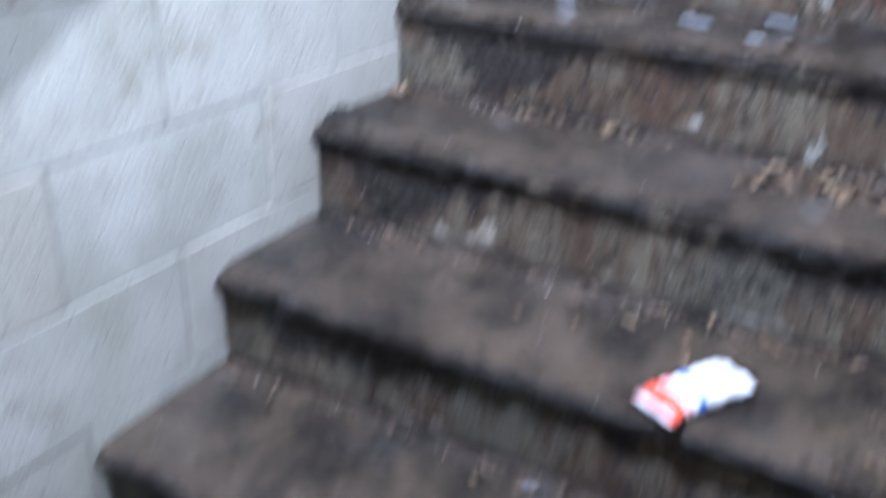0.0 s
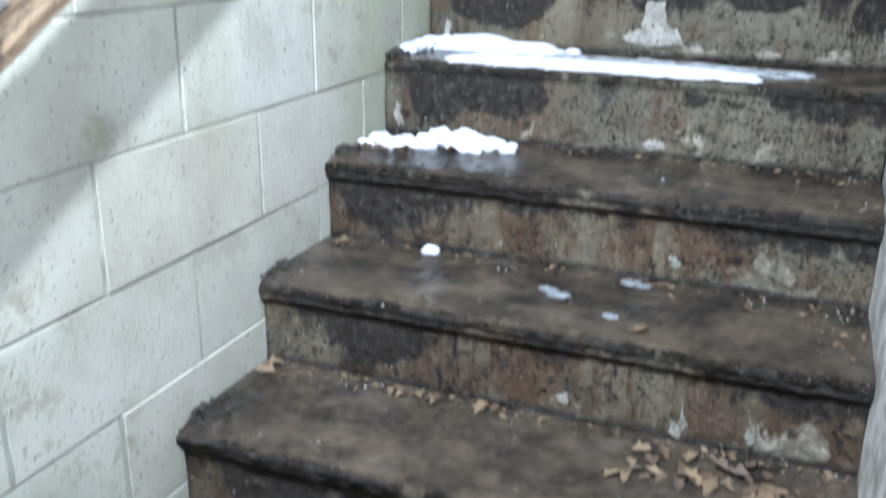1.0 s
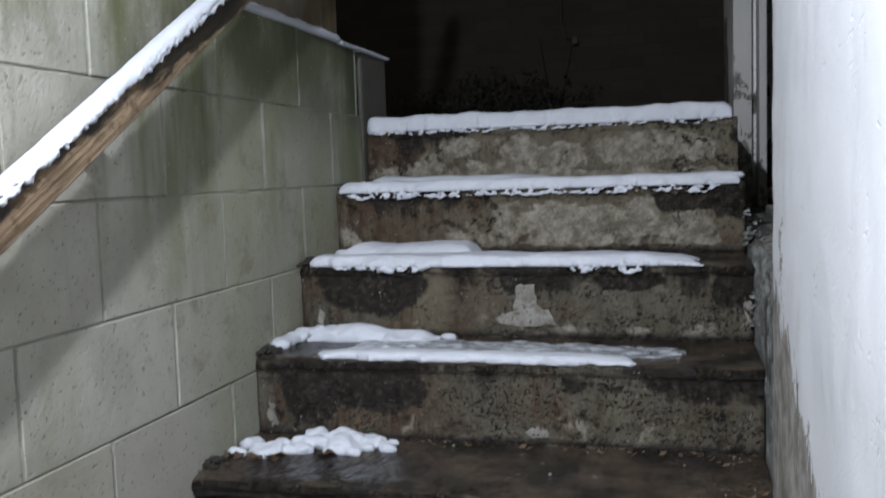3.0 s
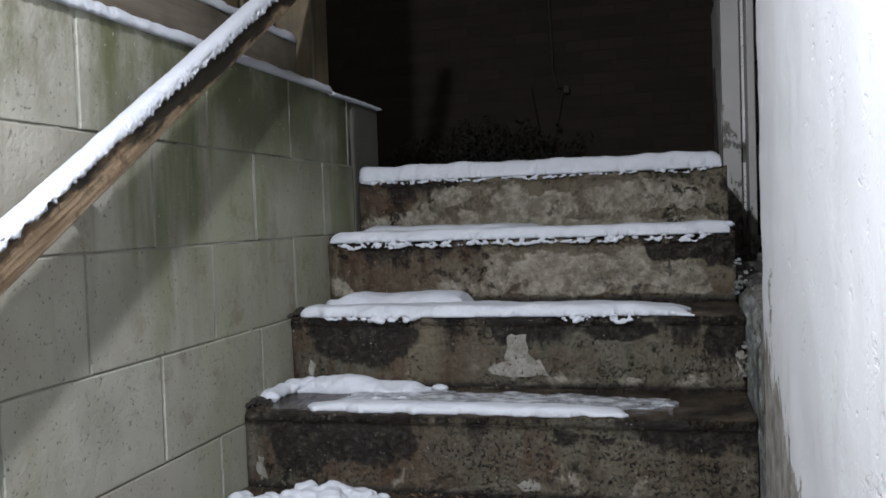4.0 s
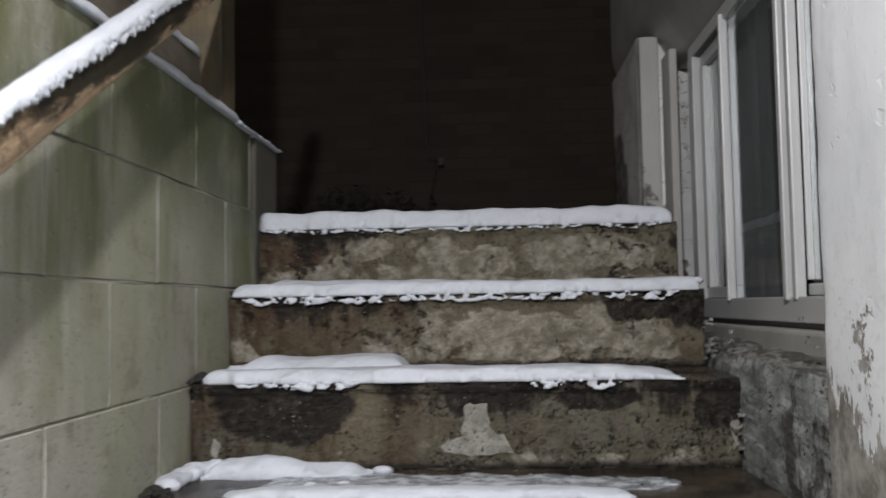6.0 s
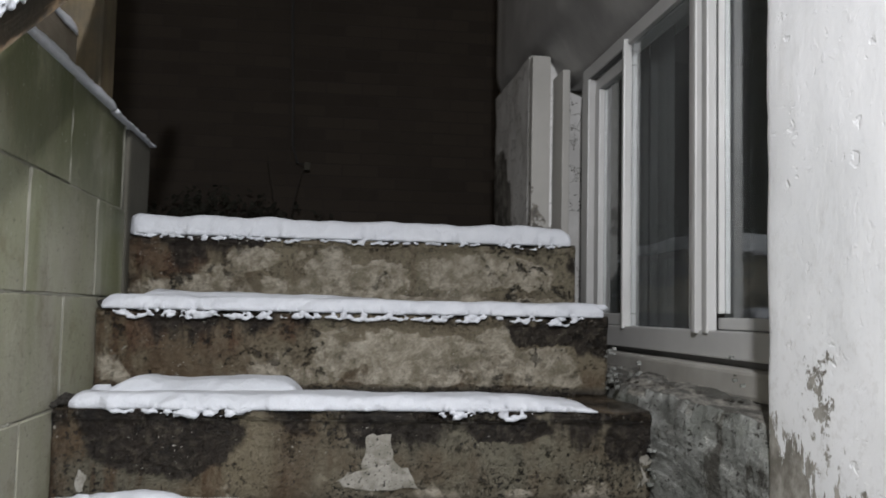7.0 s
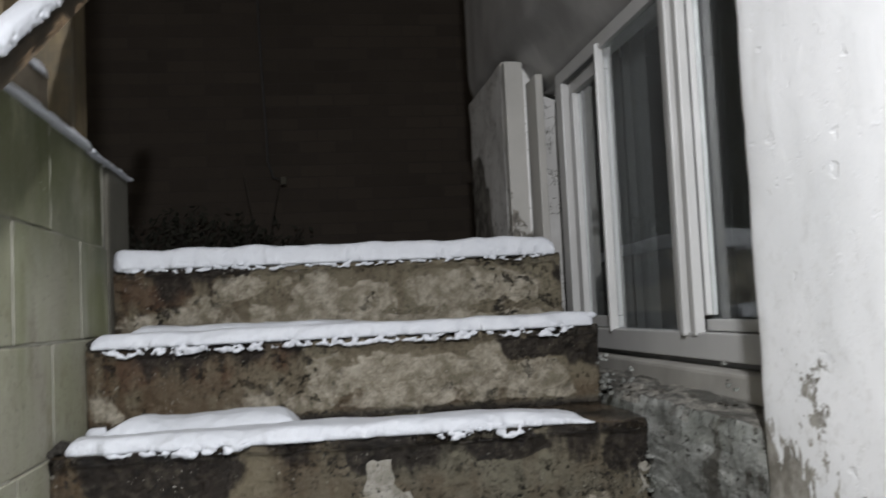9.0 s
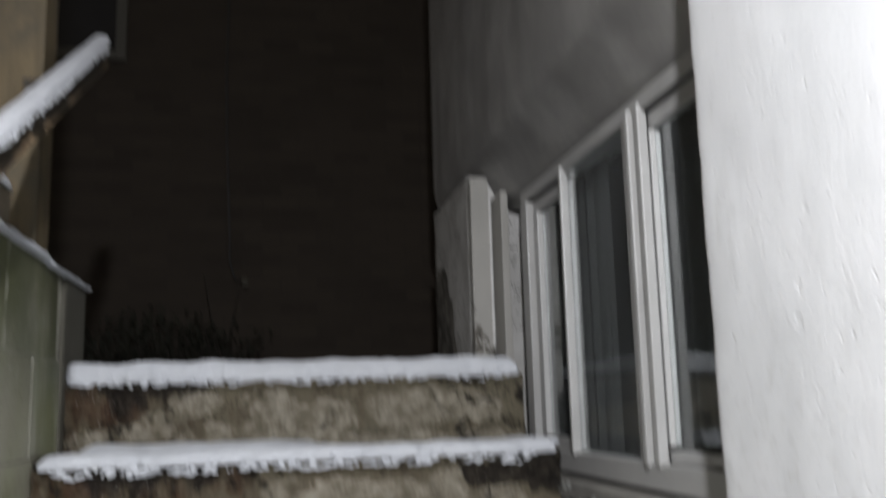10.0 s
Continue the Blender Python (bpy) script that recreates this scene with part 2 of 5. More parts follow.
def block_paint():
    n = Nodes("painted_block")
    x, y, z = n.axes(n.pos)[:3]
    mottle = n.noise(5, 5, 0.6)
    run = n.noise(6, 4, 0.6, stretch=(1, 1, 0.18))
    color = n.mix(n.step(mottle, 0.3, 0.7), (0.300, 0.296, 0.242), (0.425, 0.420, 0.358))
    color = n.mix(n.math("MULTIPLY", n.random(), 0.35), color, (0.34, 0.30, 0.235))
    # algae running down from the coping
    green = n.math("MULTIPLY", n.step(run, 0.46, 0.66), n.step(n.math("ADD", z, n.math("MULTIPLY", mottle, 0.7)), 1.90, 2.45))
    color = n.mix(n.math("MULTIPLY", green, 0.88), color, (0.108, 0.122, 0.042))
    faint = n.step(n.noise(3.2, 4, 0.6, stretch=(1, 1, 0.4)), 0.52, 0.72)
    color = n.mix(n.math("MULTIPLY", faint, 0.28), color, (0.205, 0.205, 0.10))
    film = n.math("MULTIPLY", n.step(y, 1.4, 1.9), n.step(n.noise(4, 4, 0.6, stretch=(1, 1, 0.5)), 0.30, 0.60))
    color = n.mix(n.math("MULTIPLY", film, 0.5), color, (0.285, 0.310, 0.170))
    damp = n.math("MULTIPLY", n.step(y, 1.55, 2.35), n.step(n.noise(4.2, 5, 0.65, stretch=(1, 1, 0.3)), 0.36, 0.60))
    color = n.mix(n.math("MULTIPLY", damp, 0.08), color, (0.120, 0.118, 0.062))
    black = n.math("MULTIPLY", n.step(z, 1.75, 2.25), n.step(n.noise(7, 5, 0.65, stretch=(1, 1, 0.15)), 0.58, 0.72))
    color = n.mix(n.math("MULTIPLY", black, 0.75), color, (0.045, 0.045, 0.028))
    top = n.math("MULTIPLY", n.step(n.math("ADD", z, n.math("MULTIPLY", n.noise(8, 5, 0.7), 0.22)), 2.14, 2.40), n.step(n.noise(7, 5, 0.65, stretch=(1, 1, 0.5)), 0.36, 0.62))
    color = n.mix(n.math("MULTIPLY", top, 0.85), color, (0.095, 0.096, 0.040))
    mould = n.math("MULTIPLY", n.math("MULTIPLY", n.step(y, 1.45, 1.95), n.step(z, 1.92, 2.18)), n.step(n.noise(5, 5, 0.65, stretch=(1, 1, 0.6)), 0.28, 0.56))
    color = n.mix(n.math("MULTIPLY", mould, 0.70), color, (0.062, 0.072, 0.026))
    corner = n.math("MULTIPLY", n.step(n.math("ADD", y, n.math("MULTIPLY", n.noise(9, 5, 0.65), 0.20)), 2.50, 2.66), n.step(z, 1.95, 2.15))
    color = n.mix(n.math("MULTIPLY", corner, 0.55), color, (0.050, 0.052, 0.026))
    blotch = n.math("MULTIPLY", n.step(n.noise(13, 5, 0.7), 0.52, 0.66), n.step(n.noise(2.6, 3, 0.5), 0.44, 0.62))
    color = n.mix(n.math("MULTIPLY", blotch, 0.5), color, (0.15, 0.135, 0.075))
    pits = n.noise(120, 3, 0.6)
    holes = n.math("MULTIPLY", n.step(n.noise(62, 3, 0.65), 0.63, 0.68), n.step(n.noise(5.5, 3, 0.5), 0.46, 0.62))
    color = n.mix(n.step(pits, 0.63, 0.70), color, (0.12, 0.12, 0.095))
    color = n.mix(n.math("MULTIPLY", holes, 0.45), color, (0.075, 0.075, 0.050))
    color = n.mix(n.step(n.noise(110, 2, 0.6), 0.70, 0.76), color, (0.42, 0.42, 0.37))
    n.bump(n.math("SUBTRACT", n.math("ADD", n.math("MULTIPLY", pits, -0.6), n.math("MULTIPLY", n.noise(40, 5, 0.6), 0.5)), holes), 0.45, 0.006)
    return n.done(color, 0.62)


def mortar():
    n = Nodes("mortar")
    c = n.mix(n.step(n.noise(9, 4), 0.4, 0.62), (0.045, 0.045, 0.035), (0.16, 0.155, 0.13))
    n.bump(n.noise(70, 4), 0.6, 0.005)
    return n.done(c, 0.9)


def plaster(name, peel):
    n = Nodes(name)
    x, y, z = n.axes(n.pos)[:3]
    broad, mid, fine = n.noise(2.4, 4, 0.6), n.noise(16, 5, 0.65), n.noise(90, 3, 0.6)
    # one white plaster in lit and shaded tones, the light put into the colour
    if peel == "stairs":
        color = n.mix(n.step(broad, 0.35, 0.7), (0.77, 0.785, 0.795), (0.86, 0.87, 0.88))
    elif peel == "far":
        # far jamb: tone raised above the head's to offset grazing lamplight
        color = n.mix(n.step(n.noise(5, 5, 0.65), 0.35, 0.7), (0.50, 0.495, 0.475), (0.66, 0.655, 0.635))
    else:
        # wall over the window: dimness of the recess is in this grey
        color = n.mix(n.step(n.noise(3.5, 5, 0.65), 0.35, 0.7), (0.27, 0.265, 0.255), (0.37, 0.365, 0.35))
    color = n.mix(n.math("MULTIPLY", n.step(n.noise(9, 5, 0.7, stretch=(1, 1, 0.35)), 0.56, 0.75), 0.35), color, (0.50, 0.50, 0.48))
    bare = n.mix(n.step(n.noise(14, 5, 0.7), 0.35, 0.65), (0.16, 0.15, 0.125), (0.40, 0.385, 0.345))
    if peel == "far":
        bare = n.mix(n.step(n.noise(16, 5, 0.7), 0.38, 0.66), (0.040, 0.036, 0.029), (0.21, 0.20, 0.175))
        color = n.mix(n.step(n.math("ABSOLUTE", n.math("SUBTRACT", n.noise(6, 5, 0.7), 0.5)), 0.008, 0.003), color, (0.12, 0.115, 0.10))
    if peel == "stairs":
        edge = n.math("SUBTRACT", n.math("ADD", 1.685, n.math("MULTIPLY", n.math("SUBTRACT", y, 1.47), 0.38)), z)
        edge = n.math("ADD", edge, n.math("MULTIPLY", n.math("SUBTRACT", n.noise(22, 5, 0.65, stretch=(1, 1, 0.45)), 0.5), 0.17))
        edge = n.math("ADD", edge, n.math("MULTIPLY", n.math("SUBTRACT", n.noise(60, 5, 0.75, stretch=(1, 1, 0.4)), 0.5), 0.20))
    else:
        edge = n.math("SUBTRACT", n.math("ADD", n.math("MULTIPLY", n.noise(4.5, 5, 0.65, stretch=(1, 1, 0.5)), 1.5), n.math("MULTIPLY", n.step(y, 3.3, 3.9), 0.42)), n.math("MULTIPLY", z, 0.42))
        edge = n.math("SUBTRACT", n.math("SUBTRACT", edge, 0.02), n.math("MULTIPLY", n.step(z, 2.42, 2.62), 0.7))
    if peel == "stairs":
        worn = n.math("MULTIPLY", n.step(n.noise(48, 6, 0.78), 0.52, 0.60), n.math("MULTIPLY", n.step(y, 1.15, 1.45), n.step(n.math("ADD", z, n.math("MULTIPLY", broad, 0.5)), 2.36, 2.05)))
        color = n.mix(n.math("MULTIPLY", worn, 0.20), color, (0.40, 0.385, 0.35))
        near = n.length(n.scaled(n.math_vector("SUBTRACT", n.pos, (0.145, 1.475, 1.765)), (0.0, 17.0, 8.5)))
        bald = n.math("ADD", n.math("SUBTRACT", 0.30, near), n.math("MULTIPLY", n.math("SUBTRACT", n.noise(75, 6, 0.75, stretch=(1, 0.5, 0.5)), 0.5), 4.4))
        edge = n.math("MAXIMUM", edge, n.math("MULTIPLY", bald, 0.05))
    gone = n.step(edge, 0.0, 0.008)
    color = n.mix(gone, color, bare)
    pits = n.math("SUBTRACT", n.step(n.noise(85, 3, 0.6, stretch=(1, 0.5, 0.6)), 0.62, 0.71), n.step(n.noise(60, 4, 0.65, stretch=(1, 0.6, 0.6)), 0.62, 0.70))
    nicks = n.math("MULTIPLY", n.step(n.noise(58, 3, 0.6, stretch=(1, 0.6, 0.8), warp=0.3), 0.62, 0.70), n.step(n.noise(5, 4, 0.6), 0.38, 0.56))
    pits = n.math("SUBTRACT", n.math("MULTIPLY", pits, 0.4), n.math("MULTIPLY", nicks, 1.3))
    h = n.math("ADD", n.math("MULTIPLY", n.math("SUBTRACT", 1.0, gone), 0.35), n.math("ADD", n.math("MULTIPLY", mid, 0.20), n.math("MULTIPLY", fine, 0.14)))
    h = n.math("ADD", h, n.math("MULTIPLY", pits, 0.18))
    n.bump(h, 0.34, 0.011)
    return n.done(color, n.math("ADD", 0.38, n.math("MULTIPLY", gone, 0.4)))


def rough_concrete():
    n = Nodes("crumbling_concrete")
    x, y, z = n.axes(n.pos)[:3]
    up = n.step(n.axes(n.normal)[2], 0.35, 0.75)
    broad, cloud = n.noise(6, 5, 0.65, stretch=(1, 0.45, 1)), n.noise(20, 6, 0.72, stretch=(1, 0.38, 1))
    color = n.mix(n.step(cloud, 0.36, 0.66), (0.125, 0.130, 0.118), (0.350, 0.360, 0.340))
    color = n.mix(n.math("MULTIPLY", n.step(broad, 0.46, 0.62), 0.7), color, (0.170, 0.182, 0.160))
    # dark runs from the ledge and pale scraped lime
    run = n.noise(20, 6, 0.7, stretch=(1, 0.45, 0.30))
    runs = n.math("ADD", n.math("MULTIPLY", n.math("SUBTRACT", run, 0.57), 2.6), n.math("MULTIPLY", n.step(y, 1.90, 1.78), 0.20))
    color = n.mix(n.math("MULTIPLY", n.step(runs, -0.02, 0.22), 0.85), color, (0.036, 0.031, 0.022))
    lime = n.math("MULTIPLY", n.step(n.noise(30, 6, 0.75, stretch=(1, 0.4, 0.7)), 0.56, 0.63), n.step(n.noise(6, 4, 0.6), 0.44, 0.60))
    color = n.mix(n.math("MULTIPLY", lime, 0.75), color, (0.46, 0.46, 0.43))
    color = n.mix(n.step(n.noise(100, 4, 0.7, stretch=(1, 0.45, 1)), 0.59, 0.64), color, (0.022, 0.020, 0.016))
    top = n.mix(n.step(n.noise(36, 6, 0.75, stretch=(1, 0.22, 1)), 0.44, 0.64), (0.030, 0.026, 0.020), (0.27, 0.255, 0.22))
    color = n.mix(n.math("MULTIPLY", up, 0.8), color, top)
    n.bump(n.math("ADD", n.math("MULTIPLY", n.noise(34, 6, 0.75, stretch=(1, 0.4, 1)), 0.9), n.math("MULTIPLY", n.noise(95, 5, 0.75, stretch=(1, 0.5, 1)), 0.7)), 0.8, 0.010)
    return n.done(color, 0.74)


def snow_white():
    n = Nodes("snow")
    color = n.mix(n.noise(14, 4), (0.49, 0.512, 0.552), (0.60, 0.62, 0.65))
    n.bump(n.math("ADD", n.noise(60, 4, 0.6), n.math("MULTIPLY", n.noise(190, 3, 0.6), 0.6)), 0.5, 0.007)
    return n.done(color, 0.6)


def ice_film():
    n = Nodes("trodden_ice")
    color = n.mix(n.step(n.noise(28, 5, 0.7), 0.4, 0.62), (0.20, 0.21, 0.22), (0.60, 0.63, 0.66))
    n.bump(n.noise(60, 4), 0.6, 0.004)
    return n.done(color, 0.25)


def weathered_wood(name, dark, light, along):
    n = Nodes(name)
    grain = n.noise(9, 6, 0.7, stretch=along, warp=0.4)
    color = n.mix(n.step(grain, 0.3, 0.7), dark, light)
    color = n.mix(n.math("MULTIPLY", n.step(n.noise(4, 5, 0.65), 0.46, 0.66), 0.85), color, (0.026, 0.024, 0.016))
    color = n.mix(n.math("MULTIPLY", n.random(), 0.4), color, (0.16, 0.13, 0.082))
    n.bump(n.math("ADD", grain, n.math("MULTIPLY", n.noise(80, 3), 0.3)), 0.5, 0.005)
    return n.done(color, 0.68)


def rail_wood():
    n = Nodes("rail_wood")
    x, y, z = n.axes(n.pos)[:3]
    over = n.math("SUBTRACT", z, n.math("ADD", 1.873, n.math("MULTIPLY", n.math("SUBTRACT", y, 1.035), 0.592)))
    turned = n.tree.nodes.new("ShaderNodeVectorRotate")
    turned.rotation_type = "X_AXIS"
    n.put(turned.inputs["Vector"], n.pos)
    turned.inputs["Angle"].default_value = -math.atan(0.592)
    grain = n.noise(26, 6, 0.7, at=turned.outputs[0], stretch=(3, 0.10, 3), warp=0.3)
    patchy = n.noise(13, 5, 0.68, at=turned.outputs[0], stretch=(1, 0.45, 1.3))
    color = n.mix(n.step(grain, 0.34, 0.66), (0.085, 0.054, 0.026), (0.300, 0.215, 0.130))
    color = n.mix(n.math("MULTIPLY", n.step(n.noise(34, 5, 0.7), 0.52, 0.64), 0.6), color, (0.05, 0.03, 0.014))
    damp = n.math("ADD", n.math("MULTIPLY", n.math("SUBTRACT", over, 0.056), 16.0), n.math("MULTIPLY", n.math("SUBTRACT", patchy, 0.5), 4.2))
    damp = n.math("ADD", damp, n.math("MULTIPLY", n.step(y, 1.0, 1.8), 0.75))
    color = n.mix(n.math("MULTIPLY", n.step(damp, -0.25, 0.25), 0.93), color, (0.013, 0.012, 0.008))
    color = n.mix(n.math("MULTIPLY", n.math("MULTIPLY", n.step(over, 0.012, 0.004), n.step(n.noise(20, 4, 0.65), 0.38, 0.6)), 0.7), color, (0.27, 0.235, 0.18))
    n.bump(n.math("ADD", grain, n.math("MULTIPLY", n.noise(90, 4, 0.7), 0.5)), 0.7, 0.005)
    return n.done(color, n.math("SUBTRACT", 0.72, n.math("MULTIPLY", n.step(damp, -0.25, 0.25), 0.25)))


def flaking_paint():
    n = Nodes("painted_trim")
    x, y, z = n.axes(n.pos)[:3]
    color = n.mix(n.noise(7, 5, 0.65), (0.33, 0.325, 0.30), (0.47, 0.46, 0.43))
    lost = n.math("ADD", n.math("SUBTRACT", n.noise(17, 6, 0.7, stretch=(1, 1, 0.7)), 0.60), n.math("MULTIPLY", n.math("SUBTRACT", 2.36, z), 0.22))
    lost = n.math("SUBTRACT", n.math("ADD", lost, 0.03), n.math("MULTIPLY", n.step(x, 0.228, 0.236), 0.12))
    lost = n.step(lost, 0.0, 0.012)
    color = n.mix(lost, color, n.mix(n.step(n.noise(40, 5, 0.7), 0.4, 0.6), (0.075, 0.068, 0.055), (0.20, 0.185, 0.155)))
    n.bump(n.math("SUBTRACT", n.math("MULTIPLY", n.noise(45, 4, 0.6), 0.3), lost), 0.5, 0.004)
    return n.done(color, 0.5)


def flake():
    n = Nodes("pale_render_flake")
    color = n.mix(n.step(n.noise(24, 5, 0.7), 0.36, 0.64), (0.16, 0.15, 0.122), (0.265, 0.255, 0.222))
    color = n.mix(n.math("MULTIPLY", n.step(n.noise(46, 5, 0.72), 0.56, 0.66), 0.65), color, (0.085, 0.074, 0.052))
    color = n.mix(n.step(n.noise(140, 3, 0.6), 0.60, 0.64), color, (0.03, 0.027, 0.022))
    n.bump(n.noise(60, 5, 0.7), 0.7, 0.006)
    return n.done(color, 0.8)


def plain(name, a, b, scale, rough, bump=0.15, metal=0.0):
    n = Nodes(name)
    n.bump(n.noise(scale * 5, 3), bump, 0.004)
    return n.done(n.mix(n.noise(scale, 4, 0.6), a, b), n.math("ADD", rough, n.math("MULTIPLY", n.noise(scale * 2, 3), 0.12)), Metallic=metal)


def dark_brick():
    n = Nodes("dark_brick")
    x, y, z = n.axes(n.pos)[:3]
    lay = n.tree.nodes.new("ShaderNodeTexBrick")
    place = n.tree.nodes.new("ShaderNodeCombineXYZ")
    n.put(place.inputs[0], x)
    n.put(place.inputs[1], z)
    n.put(lay.inputs["Vector"], place.outputs[0])
    for key, value in (("Scale", 1.0), ("Mortar Size", 0.005), ("Brick Width", 0.205), ("Row Height", 0.0677), ("Mortar Smooth", 0.3)):
        lay.inputs[key].default_value = value
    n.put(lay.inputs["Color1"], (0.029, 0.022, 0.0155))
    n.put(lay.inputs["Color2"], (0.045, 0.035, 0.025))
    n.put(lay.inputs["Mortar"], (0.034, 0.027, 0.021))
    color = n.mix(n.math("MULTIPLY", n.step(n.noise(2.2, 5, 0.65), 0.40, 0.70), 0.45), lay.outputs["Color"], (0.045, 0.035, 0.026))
    n.bump(n.math("SUBTRACT", n.math("MULTIPLY", n.noise(40, 4), 0.4), lay.outputs["Fac"]), 0.4, 0.006)
    return n.done(color, 0.85)


def pane_glass():
    n = Nodes("window_glass")
    smear = n.noise(5, 5, 0.6, stretch=(1, 1, 0.2))
    # slight diffuse haze in the glass imitates soft grey reflections
    film = n.math("SUBTRACT", 0.975, n.math("MULTIPLY", n.step(smear, 0.3, 0.75), 0.035))
    return n.done((0.80, 0.84, 0.84), n.math("MULTIPLY", n.step(smear, 0.5, 0.8), 0.09), Transmission_Weight=film, IOR=1.45)


CONCRETE, PAINT, MORTAR = stair_concrete(), block_paint(), mortar()
PLASTER, PLASTER_SHADED = plaster("white_plaster", "stairs"), plaster("shaded_peeling_plaster", "base")
PLASTER_FLAKING = plaster("flaking_plaster", "far")
ROUGH, SNOW, ICE = rough_concrete(), snow_white(), ice_film()
RAIL_WOOD, FLAKE = rail_wood(), flake()
FENCE_WOOD = weathered_wood("fence_wood", (0.050, 0.036, 0.013), (0.135, 0.098, 0.046), (3, 3, 0.2))
BOARD_WOOD = weathered_wood("board_wood", (0.075, 0.062, 0.047), (0.175, 0.152, 0.122), (3, 0.2, 3))
VINYL = plain("white_vinyl", (0.38, 0.38, 0.37), (0.52, 0.52, 0.51), 6, 0.32)
TRIM = flaking_paint()
SEAL_GAP = plain("grey_seal_gap", (0.10, 0.10, 0.10), (0.16, 0.16, 0.16), 20, 0.6)
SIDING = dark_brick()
DARK_ROOM = plain("unlit_room_tone", (0.030, 0.032, 0.034), (0.05, 0.052, 0.055), 2, 0.8)
SILL = plain("worn_sill", (0.15, 0.142, 0.12), (0.46, 0.45, 0.42), 6, 0.6, 0.2)
MORTAR_PALE = plain("pale_mortar", (0.10, 0.097, 0.072), (0.36, 0.355, 0.30), 14, 0.85, 0.6)
CLOTH = plain("dimmed_grey_curtain", (0.020, 0.022, 0.021), (0.044, 0.047, 0.046), 8, 0.85)
SOIL = plain("frozen_soil", (0.04, 0.035, 0.028), (0.09, 0.08, 0.065), 4, 0.9, 0.6)
TWIG = plain("dark_twig", (0.025, 0.021, 0.017), (0.055, 0.047, 0.038), 20, 0.8)
FOLIAGE = plain("winter_leaf", (0.014, 0.016, 0.011), (0.035, 0.036, 0.025), 30, 0.6)
CABLE = plain("black_cable", (0.02, 0.02, 0.02), (0.035, 0.035, 0.035), 20, 0.5)
LEAF_TAN = plain("dry_leaf_tan", (0.065, 0.042, 0.021), (0.165, 0.115, 0.062), 30, 0.7, 0.4)
LEAF_BROWN = plain("dry_leaf_brown", (0.034, 0.021, 0.012), (0.085, 0.054, 0.030), 30, 0.65, 0.4)
GRIT = plain("pale_grit", (0.12, 0.115, 0.10), (0.26, 0.25, 0.225), 60, 0.8)
FILM_WHITE = plain("white_wrapper", (0.80, 0.81, 0.83), (0.86, 0.87, 0.88), 12, 0.3)
FILM_RED = plain("red_wrapper", (0.62, 0.05, 0.02), (0.72, 0.09, 0.04), 12, 0.3)
FILM_BLUE = plain("blue_wrapper", (0.05, 0.13, 0.42), (0.08, 0.18, 0.50), 12, 0.3)
GLASS = pane_glass()
END_GREY = plain("end_render", (0.048, 0.046, 0.033), (0.125, 0.118, 0.095), 9, 0.8, 0.5)
FAR_TRIM = plain("far_window_trim", (0.075, 0.072, 0.062), (0.11, 0.105, 0.09), 9, 0.6)
CEILING_PAINT = plain("ceiling_paint", (0.20, 0.195, 0.18), (0.27, 0.265, 0.25), 3, 0.8)


# ---- mesh helpers ----
def link(name, bm, mat, smooth=False):
    me = bpy.data.meshes.new(name)
    bmesh.ops.recalc_face_normals(bm, faces=bm.faces)
    bm.to_mesh(me)
    bm.free()
    me.materials.append(mat)
    if smooth:
        me.polygons.foreach_set("use_smooth", [True] * len(me.polygons))
    return new(name, me)


def part(name, bm, material, parent, label="", smooth=False):
    ob = link(name, bm, material, smooth)
    ob.parent = parent
    ob.matrix_parent_inverse = Matrix.Translation(-parent.location)
    if label:
        ob["label"] = label
    return ob


def base(name, at=(0, 0, 0)):
    ob = new(name)
    ob.location = at
    return ob


def box(bm, x0, x1, y0, y1, z0, z1, bevel=0.0, seg=1):
    made = bmesh.ops.create_cube(bm, size=1.0, matrix=Matrix.Translation(((x0 + x1) / 2, (y0 + y1) / 2, (z0 + z1) / 2)) @ Matrix.Diagonal((x1 - x0, y1 - y0, z1 - z0, 1)))
    if bevel:
        edges = list({e for v in made["verts"] for e in v.link_edges})
        bmesh.ops.bevel(bm, geom=edges, offset=bevel, segments=seg, affect="EDGES", profile=0.6)
    return bm


def boxed(*a, **k):
    return box(bmesh.new(), *a, **k)


def swept(profile, stations, place, closed=True):
    """A skin over copies of a profile; place(point, station) gives each place."""
    bm = bmesh.new()
    rings = [[bm.verts.new(place(p, s)) for p in profile] for s in stations]
    n = len(profile)
    for a, b in zip(rings, rings[1:]):
        for i in range(n if closed else n - 1):
            j = (i + 1) % n
            bm.faces.new((a[i], a[j], b[j], b[i]))
    if closed:
        bm.faces.new(rings[0])
        bm.faces.new(rings[-1])
    return bm


def span(a, b, n):
    return [a + (b - a) * i / n for i in range(n + 1)]


def fbm(x, y, z, octaves=4):
    return noise.fractal(Vector((x, y, z)), 0.9, 2.1, octaves)


# ---- floor, ceiling and closing walls ----
tagged(link("floor", boxed(-1.2, 0.5, -2.0, step_y(-5) + 0.02, -0.1, FLOOR), ROUGH), "bare stained concrete floor below the stairs", "floor", kind="structure")
tagged(link("ceiling", boxed(-1.4, 0.7, -2.0, 1.15, 3.32, 3.45), CEILING_PAINT), "plain pale painted porch ceiling over the stairs", "ceiling", kind="structure")
tagged(link("wall_south", boxed(-1.4, 0.7, -2.15, -2.0, -0.1, 3.45), CEILING_PAINT), "plain pale wall behind the stair foot", "wall", kind="structure")

# ---- concrete stair, one worn step after another ----
stair = tagged(base("stairs", (0, step_y(-5), FLOOR)), "worn dark-stained concrete stairs between two walls", "stairs", kind="structure")


